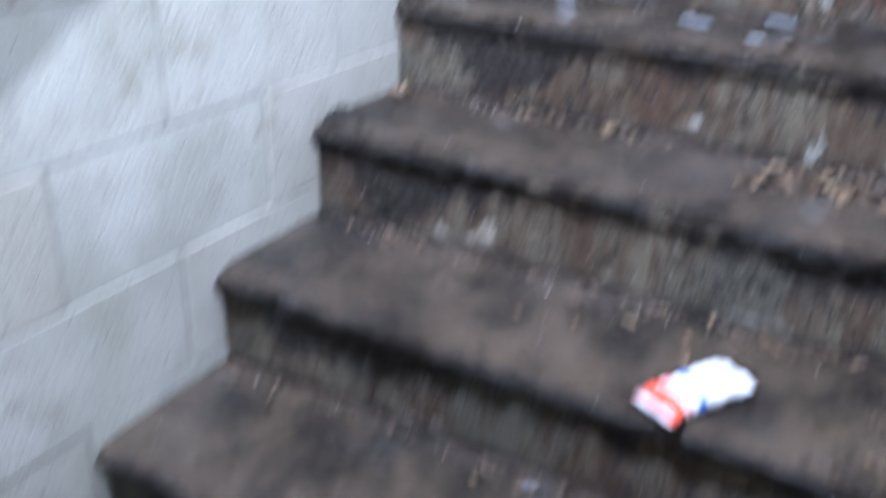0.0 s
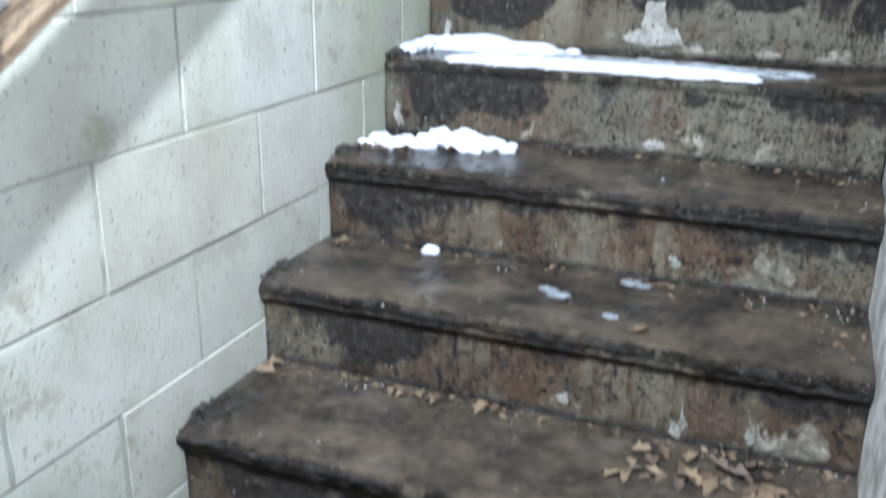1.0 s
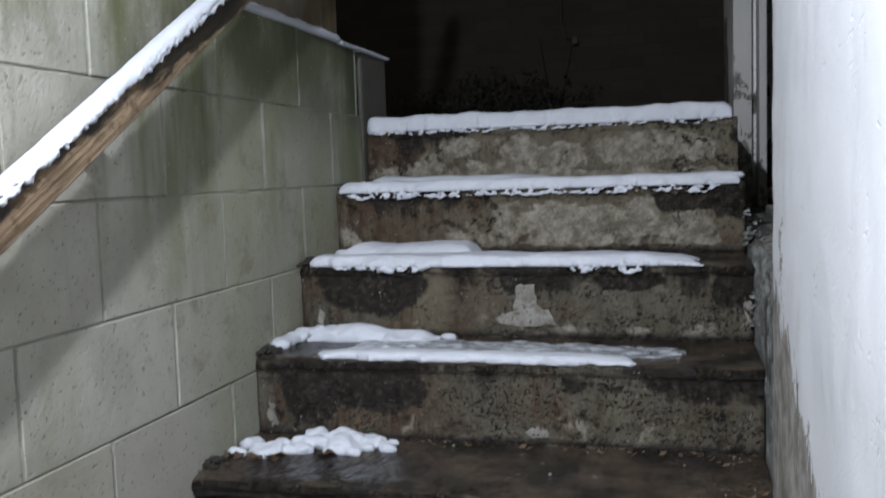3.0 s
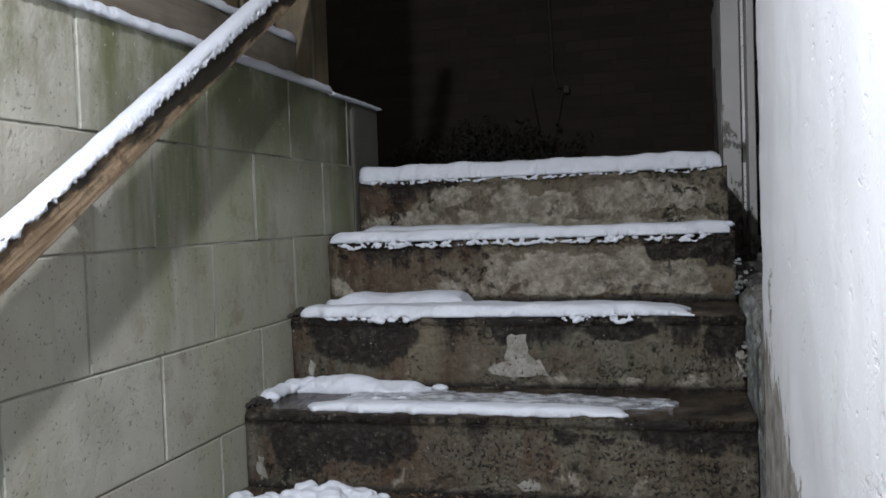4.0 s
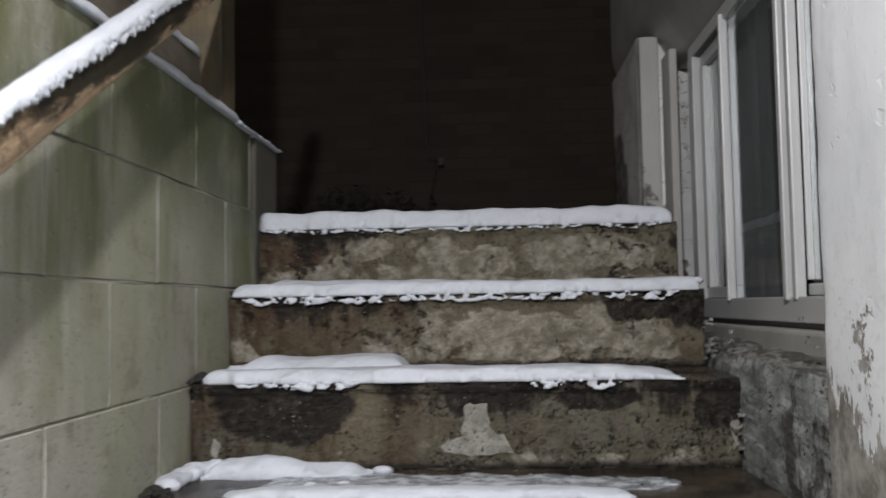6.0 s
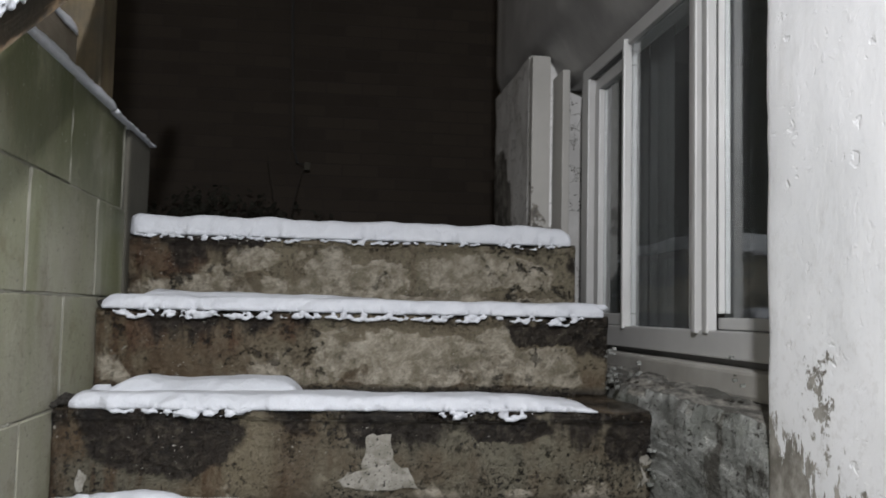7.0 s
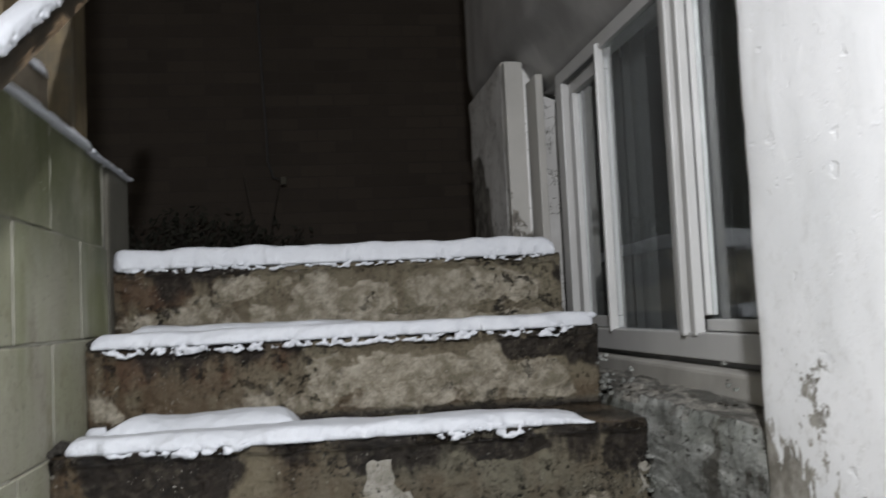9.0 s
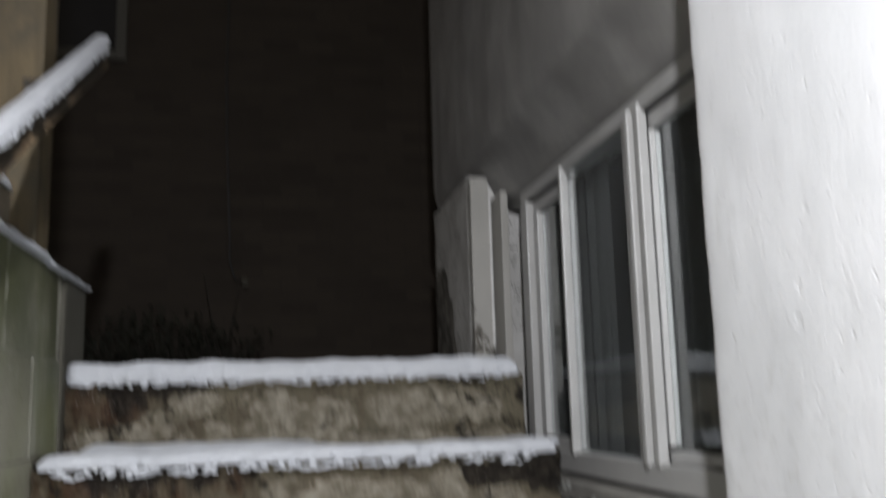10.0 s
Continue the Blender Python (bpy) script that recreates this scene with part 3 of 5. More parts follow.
def step_mesh(k):
    z1 = step_z(k)
    d = RISE
    deep = GOING + 0.03 if k < 5 else 1.35
    profile = [(0.014, -d - 0.02)] + [(0.014 - 0.002 * f, -d + (d - 0.050) * f) for f in span(0, 1, 9)]
    if k <= 1:
        profile += [(0.009, -0.050), (0.004, -0.042), (-0.001, -0.036), (0.001, -0.032), (-0.003, -0.027), (-0.006, -0.019), (-0.006, -0.012), (-0.003, -0.006), (0.004, -0.002), (0.014, -0.0005)]
    else:
        profile += [(0.011, -0.036), (0.010, -0.024), (0.007, -0.021), (0.006, -0.013), (0.008, -0.006), (0.013, -0.002), (0.019, -0.0005)]
    profile += [(f, 0.0) for f in span(0.034, GOING + 0.01, 7)]
    if k == 5:
        profile += [(0.6, 0.0), (0.95, 0.0)]
    profile += [(deep, 0.0), (deep, -d - 0.02)]
    y0 = step_y(k)
    worn = 1.5 if k <= 1 else 1.0

    def place(p, x):
        yr, zr = p
        y, z = y0 + yr, z1 + zr
        if yr < 0.3 and zr > -d - 0.01:
            near = math.exp(-((yr / 0.03) ** 2) - ((zr / 0.04) ** 2))
            n1, n2 = fbm(x * 5, k * 7.3, zr * 9), fbm(x * 30, k * 3.1 + 4, yr * 30 + zr * 32)
            y += 0.0035 * n1 + 0.0024 * n2 + near * worn * (0.010 * max(0, fbm(x * 9, k * 5.7, 2)) + 0.005 * fbm(x * 34, k * 3.3, zr * 30))
            z += near * worn * -0.007 * max(0, fbm(x * 7, k * 2.9, 8)) + (0.002 * n2 if zr > -0.03 else 0)
            out = max(0.0, (LEFT + 0.055 - x) / 0.055)
            y += (0.008 if k > 1 else -0.003) * out ** 2
            z -= 0.008 * out ** 2 * near
        return (x, y, z)

    return swept(profile, span(LEFT + 0.002, RIGHT + 0.004, 120), place)


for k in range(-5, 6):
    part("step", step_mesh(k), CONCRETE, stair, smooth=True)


def render_patch(points, k, jag):
    """A thin flake of pale render on a riser: (x, z) outline with ragged edges."""
    bm = bmesh.new()
    front, back = [], []
    m = len(points)
    for i, (x, z) in enumerate(points):
        x2, z2 = points[(i + 1) % m]
        for f in span(0, 1, 5)[:-1]:
            px, pz = x + (x2 - x) * f, z + (z2 - z) * f
            px += jag * fbm(px * 60, pz * 60, k)
            pz += jag * fbm(px * 60, pz * 60, k + 9)
            yy = step_y(k) + 0.0114 + 0.0028 * fbm(px * 25, pz * 25, k)
            front.append(bm.verts.new((px, yy, pz)))
            back.append(bm.verts.new((px, yy + 0.012, pz)))
    bm.faces.new(front)
    for i in range(len(front)):
        j = (i + 1) % len(front)
        bm.faces.new((front[i], back[i], back[j], front[j]))
    return bm


def oval(cx, cz, rx, rz, turn=0.0):
    return [(cx + rx * math.cos(a) * math.cos(turn) - rz * math.sin(a) * math.sin(turn), cz + rx * math.cos(a) * math.sin(turn) + rz * math.sin(a) * math.cos(turn)) for a in span(0, 2 * math.pi, 9)[:-1]]


KEYHOLE = [(-0.386, 1.650), (-0.342, 1.652), (-0.336, 1.612), (-0.296, 1.572), (-0.292, 1.556), (-0.36, 1.549), (-0.43, 1.556), (-0.436, 1.572), (-0.396, 1.594), (-0.392, 1.612)]
for k, outline, jag in ((3, KEYHOLE, 0.006), (2, oval(-0.30, 1.375, 0.024, 0.012), 0.008), (0, oval(-0.135, 1.03, 0.010, 0.030, -0.25), 0.010), (0, oval(-0.02, 1.035, 0.007, 0.024), 0.008),
                        (0, oval(-0.335, 1.035, 0.010, 0.013), 0.008), (1, oval(-0.20, 1.215, 0.012, 0.012), 0.009), (3, oval(-0.885, 1.565, 0.010, 0.020), 0.009), (3, oval(0.135, 1.625, 0.009, 0.030, 0.1), 0.012), (3, oval(0.138, 1.572, 0.007, 0.018), 0.012), (3, oval(0.128, 1.668, 0.006, 0.010), 0.008), (4, oval(-0.895, 1.79, 0.013, 0.022, 0.2), 0.011), (2, oval(-0.90, 1.39, 0.008, 0.03), 0.009)):
    part("render_patch", render_patch(outline, k, jag * 1.4), FLAKE, stair, "pale flake of old render")

# ---- block wall beside the stairs ----
wall_w = tagged(link("wall_west", boxed(LEFT - 0.2, LEFT - 0.005, -2.0, 2.60, -0.1, WALL_TOP - 0.004), MORTAR), "painted concrete block wall with green algae", "wall", kind="structure")
pier = tagged(link("wall_end", boxed(LEFT - 0.2, LEFT + 0.004, 2.604, WALL_END, -0.1, WALL_TOP - 0.002, bevel=0.012, seg=2), END_GREY), "grey rendered end of the block wall", "wall", kind="structure")

BLOCK_MESHES = {}


def block_mesh(length, height):
    key = (round(length, 3), round(height, 3))
    if key not in BLOCK_MESHES:
        bm = boxed(-0.05, 0.0, 0, length, 0, height, bevel=0.0016)
        me = bpy.data.meshes.new("block")
        bm.to_mesh(me)
        bm.free()
        me.materials.append(PAINT)
        BLOCK_MESHES[key] = me
    return BLOCK_MESHES[key]


def joint_mesh(seed):
    """A smeared upright joint, one course high, standing a little proud in places."""
    def place(p, z):
        out = 0.0022 * fbm(z * 28, seed, 1) - 0.0005
        return (p[0] * 1.0 + (out if p[0] > -0.004 else 0), p[1] * (1 + 0.35 * fbm(z * 34, seed, p[1] * 90)), z)

    bm = swept([(-0.008, -0.0050), (-0.0006, -0.0046), (0.0006, -0.0018), (-0.0012, 0.0002), (0.0008, 0.0020), (-0.0006, 0.0046), (-0.008, 0.0050)], span(0.003, COURSE - 0.003, 26), place)
    bmesh.ops.recalc_face_normals(bm, faces=bm.faces)
    me = bpy.data.meshes.new("mortar_joint")
    bm.to_mesh(me)
    bm.free()
    me.materials.append(MORTAR_PALE)
    return me


def bed_joint_mesh(row):
    """Mortar smeared along one course: flush or a little proud here, lost there."""
    def place(p, y):
        out = 0.0030 * fbm(y * 11, row * 5.3, 1) + 0.0012 * fbm(y * 60, row, 4) - 0.0034
        return (p[0] + out, y, p[1] * (1 + 0.7 * fbm(y * 17, row * 3.1, 2 + p[1] * 90)))

    return swept([(-0.009, -0.0034), (-0.0004, -0.0040), (0.0010, -0.0012), (0.0004, 0.0014), (-0.0008, 0.0036), (-0.009, 0.0034)], span(-0.4, 2.60, 340), place)


JOINTS = [joint_mesh(s * 3.7) for s in range(4)]


def lay_blocks():
    for row in range(-8, 3):
        z0 = 1.69 + COURSE * row
        bed = part("mortar_joint", bed_joint_mesh(row), MORTAR_PALE, wall_w)
        bed.location = (LEFT, 0, z0)
        shift = 1.28 if row % 2 == 0 else 1.28 + BLOCK / 2
        y = shift - BLOCK * 8
        while y < 2.60:
            a, b = max(y, -1.99), min(y + BLOCK, 2.602)
            if b - a > 0.06:
                ob = new("block", block_mesh(b - a - 0.008, COURSE - 0.0038))
                ob.location = (LEFT + random.uniform(-0.002, 0.002), a + 0.004, z0 + 0.0024 + random.uniform(-0.0008, 0.0008))
                ob.parent = wall_w
                if b < 2.59 and -1.9 < a:
                    seam = new("mortar_joint", JOINTS[random.randrange(4)])
                    seam.location = (LEFT, b, z0)
                    seam.parent = wall_w
            y += BLOCK


# ---- plastered wall at the other side: its end turns into the window recess ----
def plaster_skin(plan, z0, z1, rows, depth, seed):
    """plan: points of the face seen from above, with normals; a lumpy skin with a flat back."""
    bm = bmesh.new()
    grid = []
    for z in span(z0, z1, rows):
        ring = []
        for (x, y), (nx, ny) in plan:
            lump = depth * (fbm(y * 6 + seed, z * 6, x * 6) + 0.5 * fbm(y * 21, z * 21, x * 21 + seed))
            ring.append(bm.verts.new((x + nx * lump, y + ny * lump, z)))
        grid.append(ring)
    for a, b in zip(grid, grid[1:]):
        for i in range(len(a) - 1):
            bm.faces.new((a[i], a[i + 1], b[i + 1], b[i]))
    return bm


EDGE_Y = 1.632
plan = [((RIGHT, y), (-1, 0)) for y in span(-2.0, 0.3, 12)[:-1]] + [((RIGHT, y), (-1, 0)) for y in span(0.3, EDGE_Y - 0.03, 60)]
plan += [((RIGHT + 0.03 - 0.03 * math.cos(a), EDGE_Y - 0.03 + 0.03 * math.sin(a)), (-math.cos(a), math.sin(a))) for a in span(0.3, math.pi / 2, 4)]
plan += [((x, EDGE_Y), (0, 1)) for x in span(RIGHT + 0.05, 0.44, 8)]
plan += [((0.5, EDGE_Y - 0.02), (1, 0)), ((0.5, -2.0), (1, 0))]
tagged(link("wall_east", plaster_skin(plan, -0.1, 3.32, 130, 0.0022, 3.0), PLASTER, True), "lumpy white plaster wall, paint peeling along the stairs", "wall", kind="structure")

# recess: far jamb wall, head and the wall over the window
FAR_X, FAR_END, RECESS = 0.172, 3.93, 3.29
plan = [((0.42, RECESS + 0.002), (0, -1)), ((0.3, RECESS + 0.002), (0, -1)), ((FAR_X + 0.01, RECESS), (-0.7, -0.7))] + [((FAR_X, y), (-1, 0)) for y in span(RECESS + 0.012, FAR_END - 0.015, 26)]
plan += [((FAR_X + 0.015, FAR_END), (-0.7, 0.7)), ((0.42, FAR_END), (0, 1))]
tagged(link("wall_east_far", plaster_skin(plan, 1.3, 2.725, 44, 0.0035, 11.0), PLASTER_FLAKING, True), "white plaster wall with flaking grey paint", "wall", kind="structure")


def head_mesh():
    profile = [(0.42, 2.612), (0.296, 2.612), (0.272, 2.645), (0.246, 2.69), (0.222, 2.728), (0.19, 2.752), (0.176, 2.785), (0.172, 2.83), (0.172, 3.4), (0.172, 4.6), (0.42, 4.6)]

    def place(p, y):
        lump = 0.004 * fbm(y * 5, p[1] * 5, 2) + 0.0018 * fbm(y * 19, p[1] * 19, 5)
        return (p[0] - (lump if p[0] < 0.4 else 0), y, p[1])

    return swept(profile, span(1.595, FAR_END, 70), place)


tagged(link("wall_east_over", head_mesh(), PLASTER_SHADED, True), "white plaster wall curving into the window head, coloured in a shaded tone", "wall", kind="structure")


# crumbling ledge under the window
def ledge_mesh():
    profile = [(0.151, 1.1), (0.150, 1.35)] + [(0.150, z) for z in span(1.45, 1.66, 34)] + [(0.152, 1.68), (0.154, 1.705), (0.165, 1.725), (0.20, 1.734), (0.24, 1.738), (0.31, 1.74), (0.31, 1.1)]

    def place(p, y):
        w = (0.011 if p[1] > 1.67 else 0.0045) if p[0] < 0.25 and p[1] > 1.3 else 0.0
        chip = max(-0.5, min(0.9, 2.2 * fbm(y * 7, p[1] * 26, p[0] * 20)))
        fine = fbm(y * 26, p[1] * 60, p[0] * 60)
        return (p[0] + w * (0.4 - 0.45 * chip - 0.25 * fine), y, p[1] + w * (0.5 * chip + 0.3 * fine - 0.3) + (0.02 * (y - 1.6) if p[1] > 1.55 else 0))

    return swept(profile, span(1.58, 3.28, 190), place)


tagged(link("window_ledge", ledge_mesh(), ROUGH), "crumbling grey concrete ledge under the window", "ledge", kind="structure")

def rubble(spots, seed):
    """Broken mortar and chips of render, lying and sticking where stair and ledge meet."""
    rnd = random.Random(seed)
    bm = bmesh.new()
    for x, y, z, spread, count, size in spots:
        for _ in range(count):
            r = size * rnd.uniform(0.2, 0.75)
            at = (x + rnd.gauss(0, spread * 0.35), y + rnd.gauss(0, spread), z + rnd.gauss(0, spread * 0.6))
            corners = [bm.verts.new((at[0] + rnd.uniform(0.5, 1.1) * r * i, at[1] + rnd.uniform(0.5, 1.3) * r * j, at[2] + rnd.uniform(0.4, 0.9) * r * k)) for i in (-1, 1) for j in (-1, 1) for k in (-1, 1)]
            for f in ((0, 1, 3, 2), (4, 6, 7, 5), (0, 4, 5, 1), (2, 3, 7, 6), (0, 2, 6, 4), (1, 5, 7, 3)):
                bm.faces.new([corners[c] for c in f])
    return bm


RUBBLE_SPOTS = ((0.156, 2.352, 1.742, 0.016, 26, 0.011), (0.165, 2.30, 1.748, 0.030, 13, 0.008), (0.175, 2.15, 1.744, 0.050, 9, 0.007), (0.150, 2.083, 1.63, 0.012, 10, 0.008),
                (0.150, 2.083, 1.58, 0.012, 10, 0.008), (0.152, 2.35, 1.80, 0.010, 8, 0.007), (0.20, 1.80, 1.742, 0.07, 16, 0.006))
tagged(link("rubble", rubble(RUBBLE_SPOTS, 31), ROUGH), "broken pale mortar chips along the stair end", "rubble", kind="stuff")

# ---- sliding window with white frame ----
WX = 0.282
window = tagged(base("window_1", (WX, 2.4, 1.80)), "white vinyl sliding window with dark panes", "window", kind="structure")


def bar(name, y0, y1, z0, z1, x0=WX, x1=WX + 0.06, mat=None, bevel=0.003, label=""):
    return part(name, boxed(x0, x1, y0, y1, z0, z1, bevel=bevel, seg=2), mat or VINYL, window, label)


bar("window_frame", 1.62, 3.05, 2.575, 2.612)
bar("window_frame", 1.62, 3.05, 1.80, 1.852, WX - 0.004)
bar("window_frame", 2.985, 3.05, 1.853, 2.574, WX - 0.002)
bar("window_frame", 1.62, 1.66, 1.853, 2.574)
bar("mullion", 2.194, 2.240, 1.853, 2.574, WX + 0.004, WX + 0.035)
for y0, y1, dx in ((2.634, 2.650, -0.010), (2.168, 2.190, -0.012), (2.146, 2.166, 0.001), (2.120, 2.143, -0.008)):
    bar("sash_rail", y0, y1, 1.845, 2.59, WX + dx, WX + dx + 0.022, bevel=0.004)
# fixed middle pane, two sashes set further back with their own rims
for y0, y1, z0, z1, deep in ((2.241, 2.633, 1.853, 2.574, 0.012), (2.706, 2.940, 1.885, 2.535, 0.034), (1.68, 2.120, 1.878, 2.535, 0.030)):
    pane = part("pane", boxed(WX + deep, WX + deep + 0.004, y0, y1, z0, z1), GLASS, window)
    pane.visible_shadow = False
for y0, y1, near, far in ((2.682, 2.983, 0.023, 0.042), (1.662, 2.130, 0.018, 0.009)):
    bar("sash_frame", y0, y1, 2.536, 2.572, WX + 0.020, WX + 0.046)
    bar("sash_frame", y0, y1, 1.854, 1.884 if y0 > 2 else 1.877, WX + 0.020, WX + 0.046)
    bar("sash_frame", y0, y0 + near, 1.885, 2.535, WX + 0.022, WX + 0.046)
    bar("sash_frame", y1 - far, y1, 1.885, 2.535, WX + 0.018, WX + 0.046)
    bar("seal_gap", y0 + 0.004, y1 - 0.004, 2.5735, 2.5745, WX + 0.004, WX + 0.02, SEAL_GAP, 0.0)
# dark strip drawn in for the shadow gap between frame and sill
bar("seal_gap", 1.62, 3.05, 1.788, 1.7995, WX + 0.012, WX + 0.05, SEAL_GAP, 0.0)
bar("window_sill", 2.424, 3.05, 1.742, 1.786, WX - 0.024, WX + 0.05, SILL, 0.007, "stained sill block")
bar("window_sill", 1.61, 2.42, 1.738, 1.787, WX - 0.040, WX + 0.05, SILL, 0.007, "worn white painted sill block")

# stepped casing boards at the far jamb
for x0, x1, y0, top in ((0.172, 0.232, 3.255, 2.714), (0.233, 0.247, 3.295, 2.69), (0.248, 0.272, 3.16, 2.648)):
    tagged(link("trim", boxed(x0, x1, y0, 3.31, 1.74, top, bevel=0.003, seg=2), TRIM), "white painted casing board beside the window, paint flaking", "trim", kind="structure")

# dim room behind the window, its lack of light painted as near-black walls
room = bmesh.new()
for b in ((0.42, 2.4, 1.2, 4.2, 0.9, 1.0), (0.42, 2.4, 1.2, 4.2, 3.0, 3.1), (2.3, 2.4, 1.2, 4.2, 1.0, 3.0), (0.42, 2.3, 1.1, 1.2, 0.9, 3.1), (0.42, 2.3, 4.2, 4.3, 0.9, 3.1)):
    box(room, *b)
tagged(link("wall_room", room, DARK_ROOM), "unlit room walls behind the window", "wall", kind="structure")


def curtain(y0, y1, z0, z1, fold):
    def place(p, z):
        return (0.375 + fold * (0.012 * math.sin(p * 95) + 0.008 * math.sin(p * 41 + 1) + 0.004 * math.sin(p * 160 + 2)), p, z)

    return swept(span(y0, y1, 60), span(z0, z1, 4), place, closed=False)


# the grey cloth is darkened in its colour to look unlit
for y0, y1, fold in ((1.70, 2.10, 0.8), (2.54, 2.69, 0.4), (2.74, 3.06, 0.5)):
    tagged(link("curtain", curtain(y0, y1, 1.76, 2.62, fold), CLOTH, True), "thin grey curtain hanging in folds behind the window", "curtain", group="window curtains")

# ---- wooden guard fence on the block wall ----
fence = tagged(base("fence", (-1.0, 2.0, WALL_TOP)), "weathered wooden board fence standing on the block wall", "fence")
part("bottom_board", boxed(-1.035, -0.985, -1.6, 2.305, WALL_TOP - 0.002, 2.425, bevel=0.004), BOARD_WOOD, fence)
part("post", boxed(-1.05, -0.937, 2.31, 2.42, WALL_TOP - 0.002, 3.75, bevel=0.006, seg=2), FENCE_WOOD, fence)
y = 2.205
while y > 0.2:
    part("slat", boxed(-1.062, -1.037, y, y + 0.078, WALL_TOP, 3.45, bevel=0.003), FENCE_WOOD, fence)
    y -= 0.105
part("top_board", boxed(-1.035, -0.995, 0.2, 2.305, 3.30, 3.40, bevel=0.004), BOARD_WOOD, fence)

# ---- handrail ----
RAIL_X0, RAIL_X1, RAIL_SLOPE = -0.895, -0.861, 0.592


def rail_low(y):
    return 1.873 + RAIL_SLOPE * (y - 1.035)


handrail = tagged(base("handrail", (RAIL_X0, 1.2, rail_low(1.2))), "weathered wooden handrail topped with snow", "handrail")
DEPTH = 0.072


def rail_mesh():
    x0, x1, b = RAIL_X0, RAIL_X1, 0.006
    profile = [(x0 + b, 0), (x1 - b, 0), (x1, b), (x1, DEPTH - b), (x1 - b, DEPTH), (x0 + b, DEPTH), (x0, DEPTH - b), (x0, b)]

    def place(p, y):
        w = 0.0025 * fbm(y * 6, p[0] * 20, p[1] * 20)
        return (p[0] + w, y, rail_low(y) + p[1] + w)

    return swept(profile, span(-0.35, 2.60, 90), place)


part("rail", rail_mesh(), RAIL_WOOD, handrail)
for y in (0.15, 1.2, 2.25):
    part("bracket", boxed(LEFT - 0.02 if y < 2.2 else -0.96, RAIL_X0 + 0.003, y, y + 0.05, rail_low(y) + 0.012, rail_low(y) + 0.05, bevel=0.003), RAIL_WOOD, handrail)

# ---- landing beyond, ground and the dark house behind ----
tagged(link("ground", boxed(-60, 60, 3.9, 90, 1.6, 2.045), SOIL), "frozen dark soil beyond the landing", "ground", kind="structure")
tagged(link("ground", boxed(-60, LEFT - 0.202, -60, 3.9, 1.2, 2.0), SOIL), "frozen dark soil behind the block wall", "ground", kind="structure")
house = tagged(base("house", (-1.0, 5.62, 2.04)), "dark brown brick house wall seen at night", "house")
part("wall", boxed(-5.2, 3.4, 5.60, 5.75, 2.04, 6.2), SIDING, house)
far_window = part("window", boxed(-1.66, -1.34, 5.585, 5.6, 4.02, 4.9), plain("night_pane", (0.01, 0.01, 0.012), (0.02, 0.02, 0.022), 4, 0.15), house, "black unlit window pane")
for a in ((-1.72, -1.661, 3.96, 4.96), (-1.339, -1.28, 3.96, 4.96)):
    part("frame", boxed(a[0], a[1], 5.57, 5.6, a[2], a[3], bevel=0.003), FAR_TRIM, far_window)
part("frame", boxed(-1.66, -1.34, 5.57, 5.6, 3.96, 4.019, bevel=0.003), FAR_TRIM, far_window)


def tube(bm, points, r0, r1, sides=5):
    rings = []
    for i, p in enumerate(points):
        a, b = Vector(points[max(i - 1, 0)]), Vector(points[min(i + 1, len(points) - 1)])
        d = (b - a).normalized()
        u = d.orthogonal().normalized()
        w = d.cross(u)
        r = r0 + (r1 - r0) * i / (len(points) - 1)
        rings.append([bm.verts.new(Vector(p) + (u * math.cos(t) + w * math.sin(t)) * r) for t in span(0, 2 * math.pi, sides)[:-1]])
    for a, b in zip(rings, rings[1:]):
        for i in range(sides):
            j = (i + 1) % sides
            bm.faces.new((a[i], a[j], b[j], b[i]))
    bm.faces.new(rings[0])
    bm.faces.new(rings[-1])


cable = tagged(base("cable", (-0.70, 5.59, 4.5)), "thin dark cable hanging down the house wall", "cable")
bm = bmesh.new()
tube(bm, [(-0.70, 5.60, 6.1)] + [(-0.70 - 0.02 * math.sin(z * 2), 5.58, z) for z in (5.0, 4.4, 3.9, 3.5, 3.2, 2.95)] + [(-0.69, 5.56, 2.80), (-0.66, 5.54, 2.70), (-0.61, 5.52, 2.68)], 0.0065, 0.0065)
part("wire", bm, CABLE, cable)
part("plug", boxed(-0.622, -0.588, 5.505, 5.535, 2.655, 2.70, bevel=0.008, seg=2), END_GREY, cable, "grey cable end")


